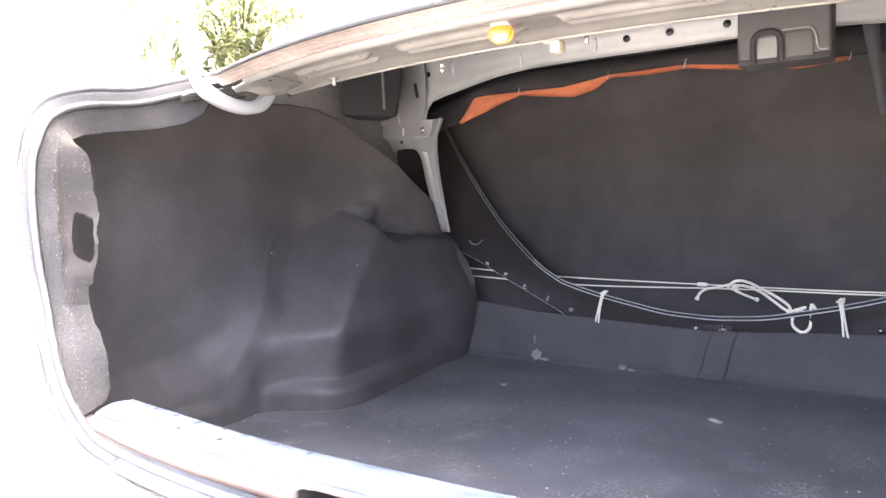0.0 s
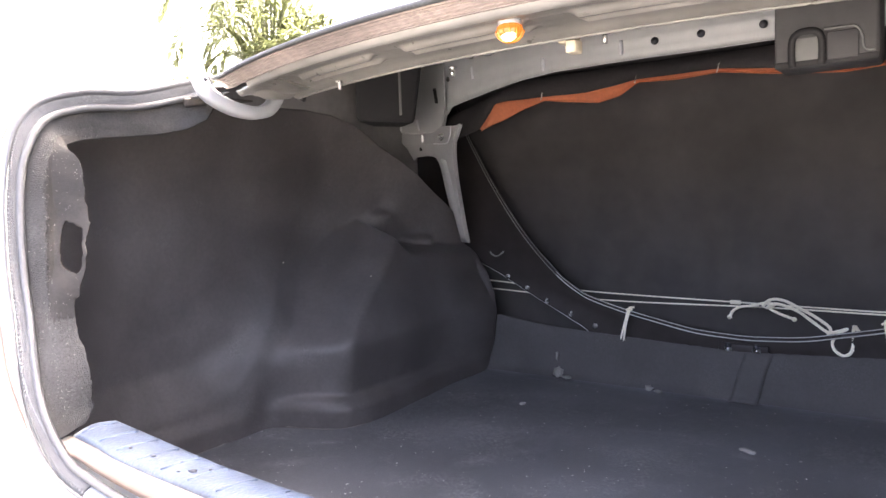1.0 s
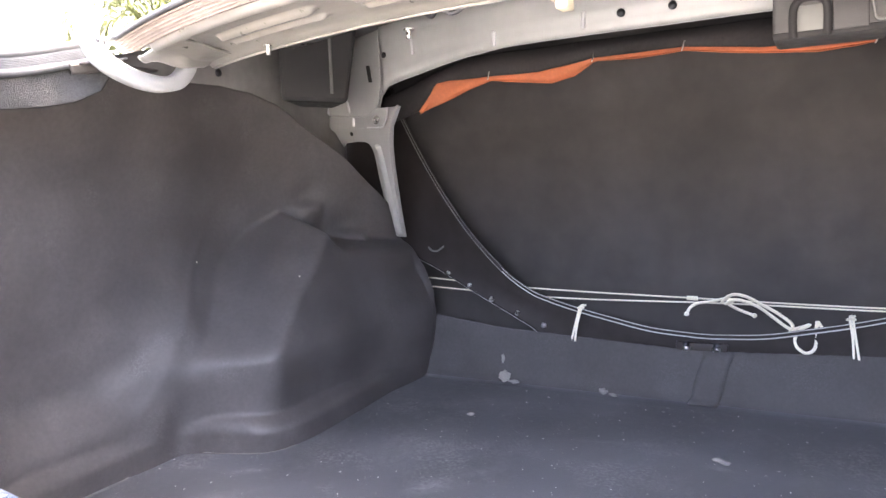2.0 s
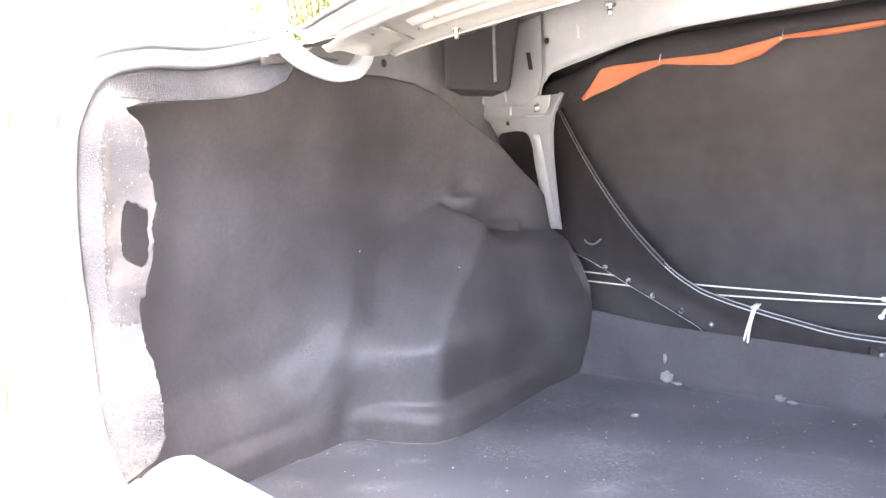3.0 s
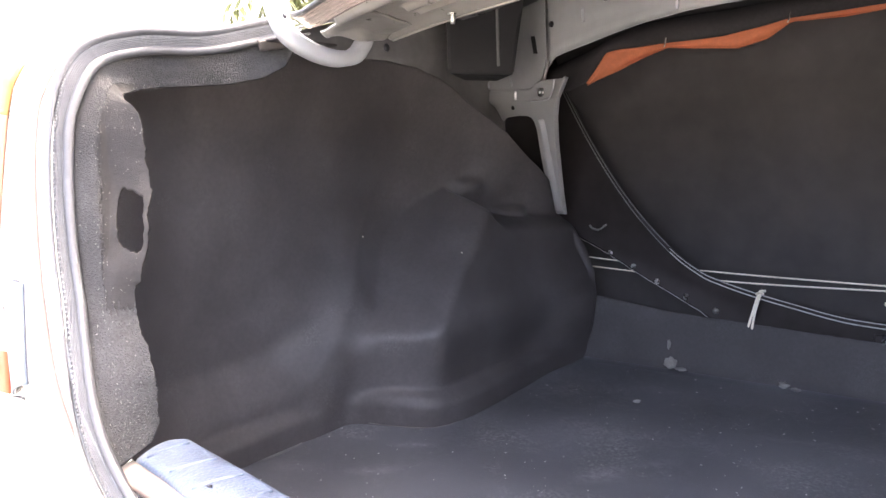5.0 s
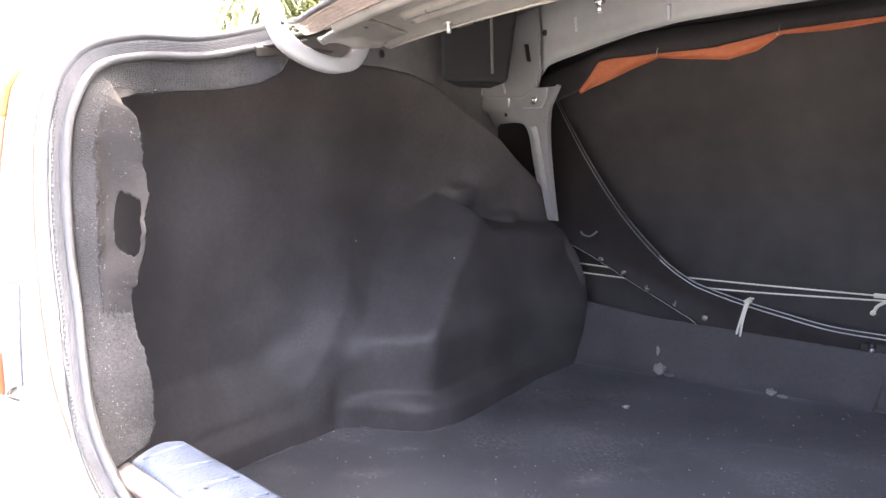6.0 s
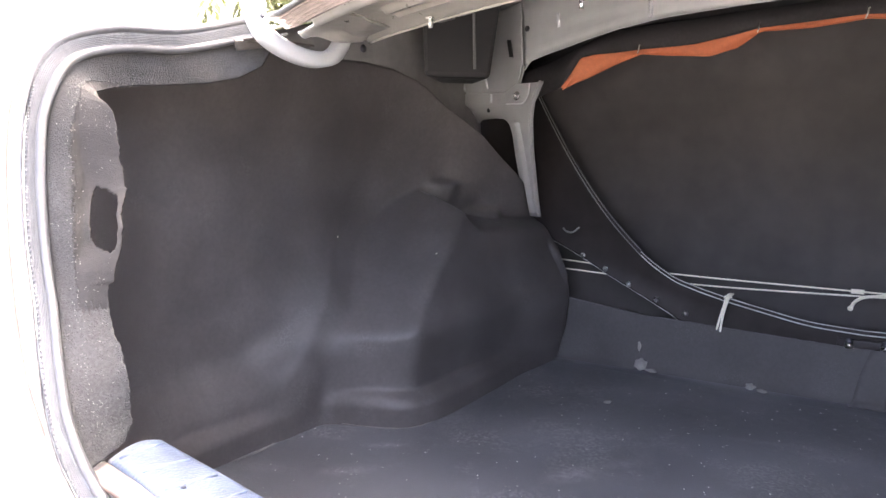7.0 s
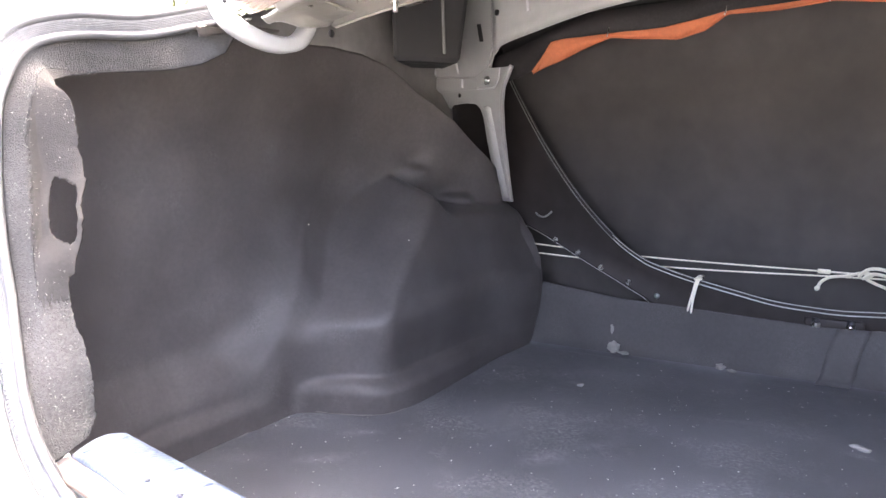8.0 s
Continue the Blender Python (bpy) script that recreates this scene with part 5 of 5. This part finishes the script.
# flecks of lint on the lining and the seat
for (x, y, z), r, host in (((-0.634, 0.804, 0.824), 0.0016, lining_left), ((-0.80, 0.699, 0.86), 0.0013, lining_left), ((-0.291, 1.255, 0.981), 0.0012, seat), ((-0.108, 1.256, 0.84), 0.0012, seat)):
    bm = bmesh.new()
    if host is lining_left:
        x = lining_x(y, z) + 0.002
    bmesh.ops.create_icosphere(bm, subdivisions=1, radius=r, matrix=Matrix.Translation((x, y, z)) @ Matrix.Diagonal((1, 0.8, 1.3, 1)))
    part("lint_fleck", bm, M_ROPE, host, "pale fleck of lint")

# ---- beyond the car: palm shrub and a parked motorcycle ----
palm = empty("palm_shrub", (-3.6, 3.2, 0), "green palm shrub with long narrow leaflets in sunlight", "palm")
part("trunk", sweep(curve([(-3.6, 3.2, 0), (-3.58, 3.22, 0.7), (-3.62, 3.2, 1.5)], 14), ring(0.09, 10), size=lambda u: 1.2 - 0.4 * u), M_BARK, palm)
rp = random.Random(5)
for k in range(56):
    a = k * 2.4
    reach, lift = rp.uniform(0.2, 0.62), rp.uniform(0.3, 1.5)
    base = Vector((-3.62, 3.2, 1.5))
    spine = curve([base, base + Vector((math.cos(a) * reach * 0.45, math.sin(a) * reach * 0.45, lift * 0.75)), base + Vector((math.cos(a) * reach, math.sin(a) * reach, lift * 0.75 + 0.05)), base + Vector((math.cos(a) * reach * 1.3, math.sin(a) * reach * 1.3, lift * 0.55))], 26)
    bm = sweep(spine, ring(0.010, 5), size=lambda u: 1 - 0.7 * u)
    for i in range(5, 26):
        t = (spine[i] - spine[i - 1]).normalized()
        sd = t.cross(Vector((0, 0, 1))).normalized()
        for sg in (-1, 1):
            d = (sd * sg + t * rp.uniform(0.5, 0.9) + Vector((0, 0, rp.uniform(-0.25, 0.3)))).normalized()
            L = rp.uniform(0.18, 0.32) * (1 - 0.5 * abs(i - 14) / 14)
            w = d.cross(Vector((0, 0, 1))).normalized() * 0.013
            p = spine[i]
            q = [bm.verts.new(v) for v in (p - w * 0.5, p + d * L * 0.5 - w + Vector((0, 0, 0.02)), p + d * L - Vector((0, 0, 0.03)), p + d * L * 0.5 + w + Vector((0, 0, 0.02)))]
            bm.faces.new(q)
    part("frond", bm, M_LEAF, palm, smooth=False)

bike = empty("motorcycle", (-3.7, 1.0, 0), "small parked motorcycle with dark frame and orange indicator", "motorcycle")
BX = -3.7
for y in (0.40, 1.62):
    w = part("wheel", disc((BX, y, 0.29), (1, 0, 0), 0.05, 0.10, 20), M_STEEL, bike)
    part("tyre", sweep([Vector((BX, y + 0.26 * math.cos(a), 0.29 + 0.26 * math.sin(a))) for a in steps(0, 2 * math.pi, 40)], ring(0.035, 8), up=(1, 0, 0), caps=False), M_RUBBER, w)
    bm = bmesh.new()
    for k in range(10):
        a = k * math.pi / 5
        sweep([(BX, y, 0.29), (BX, y + 0.24 * math.cos(a), 0.29 + 0.24 * math.sin(a))], ring(0.005, 5), up=(1, 0, 0), bm=bm)
    part("spoke", bm, M_STEEL, w)
part("seat", block((BX - 0.12, 0.35, 0.74), (BX + 0.12, 0.95, 0.82), round_by=0.03), M_PLASTIC, bike)
part("tank", block((BX - 0.14, 0.95, 0.70), (BX + 0.14, 1.30, 0.90), round_by=0.06), M_GREYPLASTIC, bike)
part("engine", block((BX - 0.14, 0.80, 0.28), (BX + 0.14, 1.18, 0.62), round_by=0.04), M_STEEL, bike)
part("fork", sweep([(BX, 1.62, 0.29), (BX, 1.42, 0.95)], ring(0.035, 10)), M_STEEL, bike)
part("handlebar", sweep(curve([(BX - 0.36, 1.22, 1.04), (BX - 0.18, 1.36, 1.02), (BX, 1.40, 0.97), (BX + 0.18, 1.36, 1.02), (BX + 0.36, 1.22, 1.04)], 24), ring(0.014, 8)), M_DARKSTEEL, bike)
part("rear_rack", sweep(curve([(BX - 0.1, 0.62, 0.82), (BX - 0.1, 0.28, 0.84), (BX + 0.1, 0.28, 0.84), (BX + 0.1, 0.62, 0.82)], 20), ring(0.011, 8)), M_STEEL, bike)
part("mudguard", sweep([Vector((BX, 0.40 + 0.33 * math.cos(a), 0.29 + 0.33 * math.sin(a))) for a in steps(0.6, 2.9, 16)], [(-0.06, 0), (0.06, 0), (0.05, 0.012), (-0.05, 0.012)], up=(1, 0, 0)), M_GREYPLASTIC, bike)
part("indicator", block((BX + 0.12, 0.22, 0.66), (BX + 0.17, 0.27, 0.72), round_by=0.015), M_AMBERLENS, bike)
part("exhaust", sweep(curve([(BX + 0.12, 1.0, 0.30), (BX + 0.16, 0.8, 0.24), (BX + 0.17, 0.4, 0.30), (BX + 0.17, 0.1, 0.36)], 20), ring(0.04, 10), size=lambda u: 0.5 + 0.5 * u), M_STEEL, bike)
part("side_stand", sweep([(BX - 0.08, 0.9, 0.30), (BX - 0.24, 0.86, 0.0)], ring(0.012, 6)), M_DARKSTEEL, bike)
cowl = part("front_cowl", block((BX - 0.15, 1.70, 0.64), (BX + 0.15, 2.07, 0.92), round_by=0.06), M_PLASTIC, bike, "dark plastic front cowl")
part("headlamp", disc((BX + 0.15, 1.93, 0.80), (1, 0.3, 0), 0.07, 0.03, 20), M_STEEL, cowl)
part("mudguard", sweep([Vector((BX, 1.62 + 0.33 * math.cos(a), 0.29 + 0.33 * math.sin(a))) for a in steps(0.3, 2.6, 16)], [(-0.06, 0), (0.06, 0), (0.05, 0.012), (-0.05, 0.012)], up=(1, 0, 0)), M_PLASTIC, bike)
bike.location.y -= 1.13

# low dark stool beyond the motorcycle
stool = empty("low_stool", (-3.98, 1.0, 0), "low brown wooden stool with a slatted top", "stool")
for k in range(3):
    part("slat", block((-4.10 + 0.085 * k, 0.94, 0.125), (-4.03 + 0.085 * k, 1.07, 0.150), round_by=0.004), M_STOOL, stool)
for y in (0.965, 1.045):
    part("leg", block((-4.08, y - 0.014, 0), (-3.90, y + 0.014, 0.124), round_by=0.004), M_STOOL, stool)
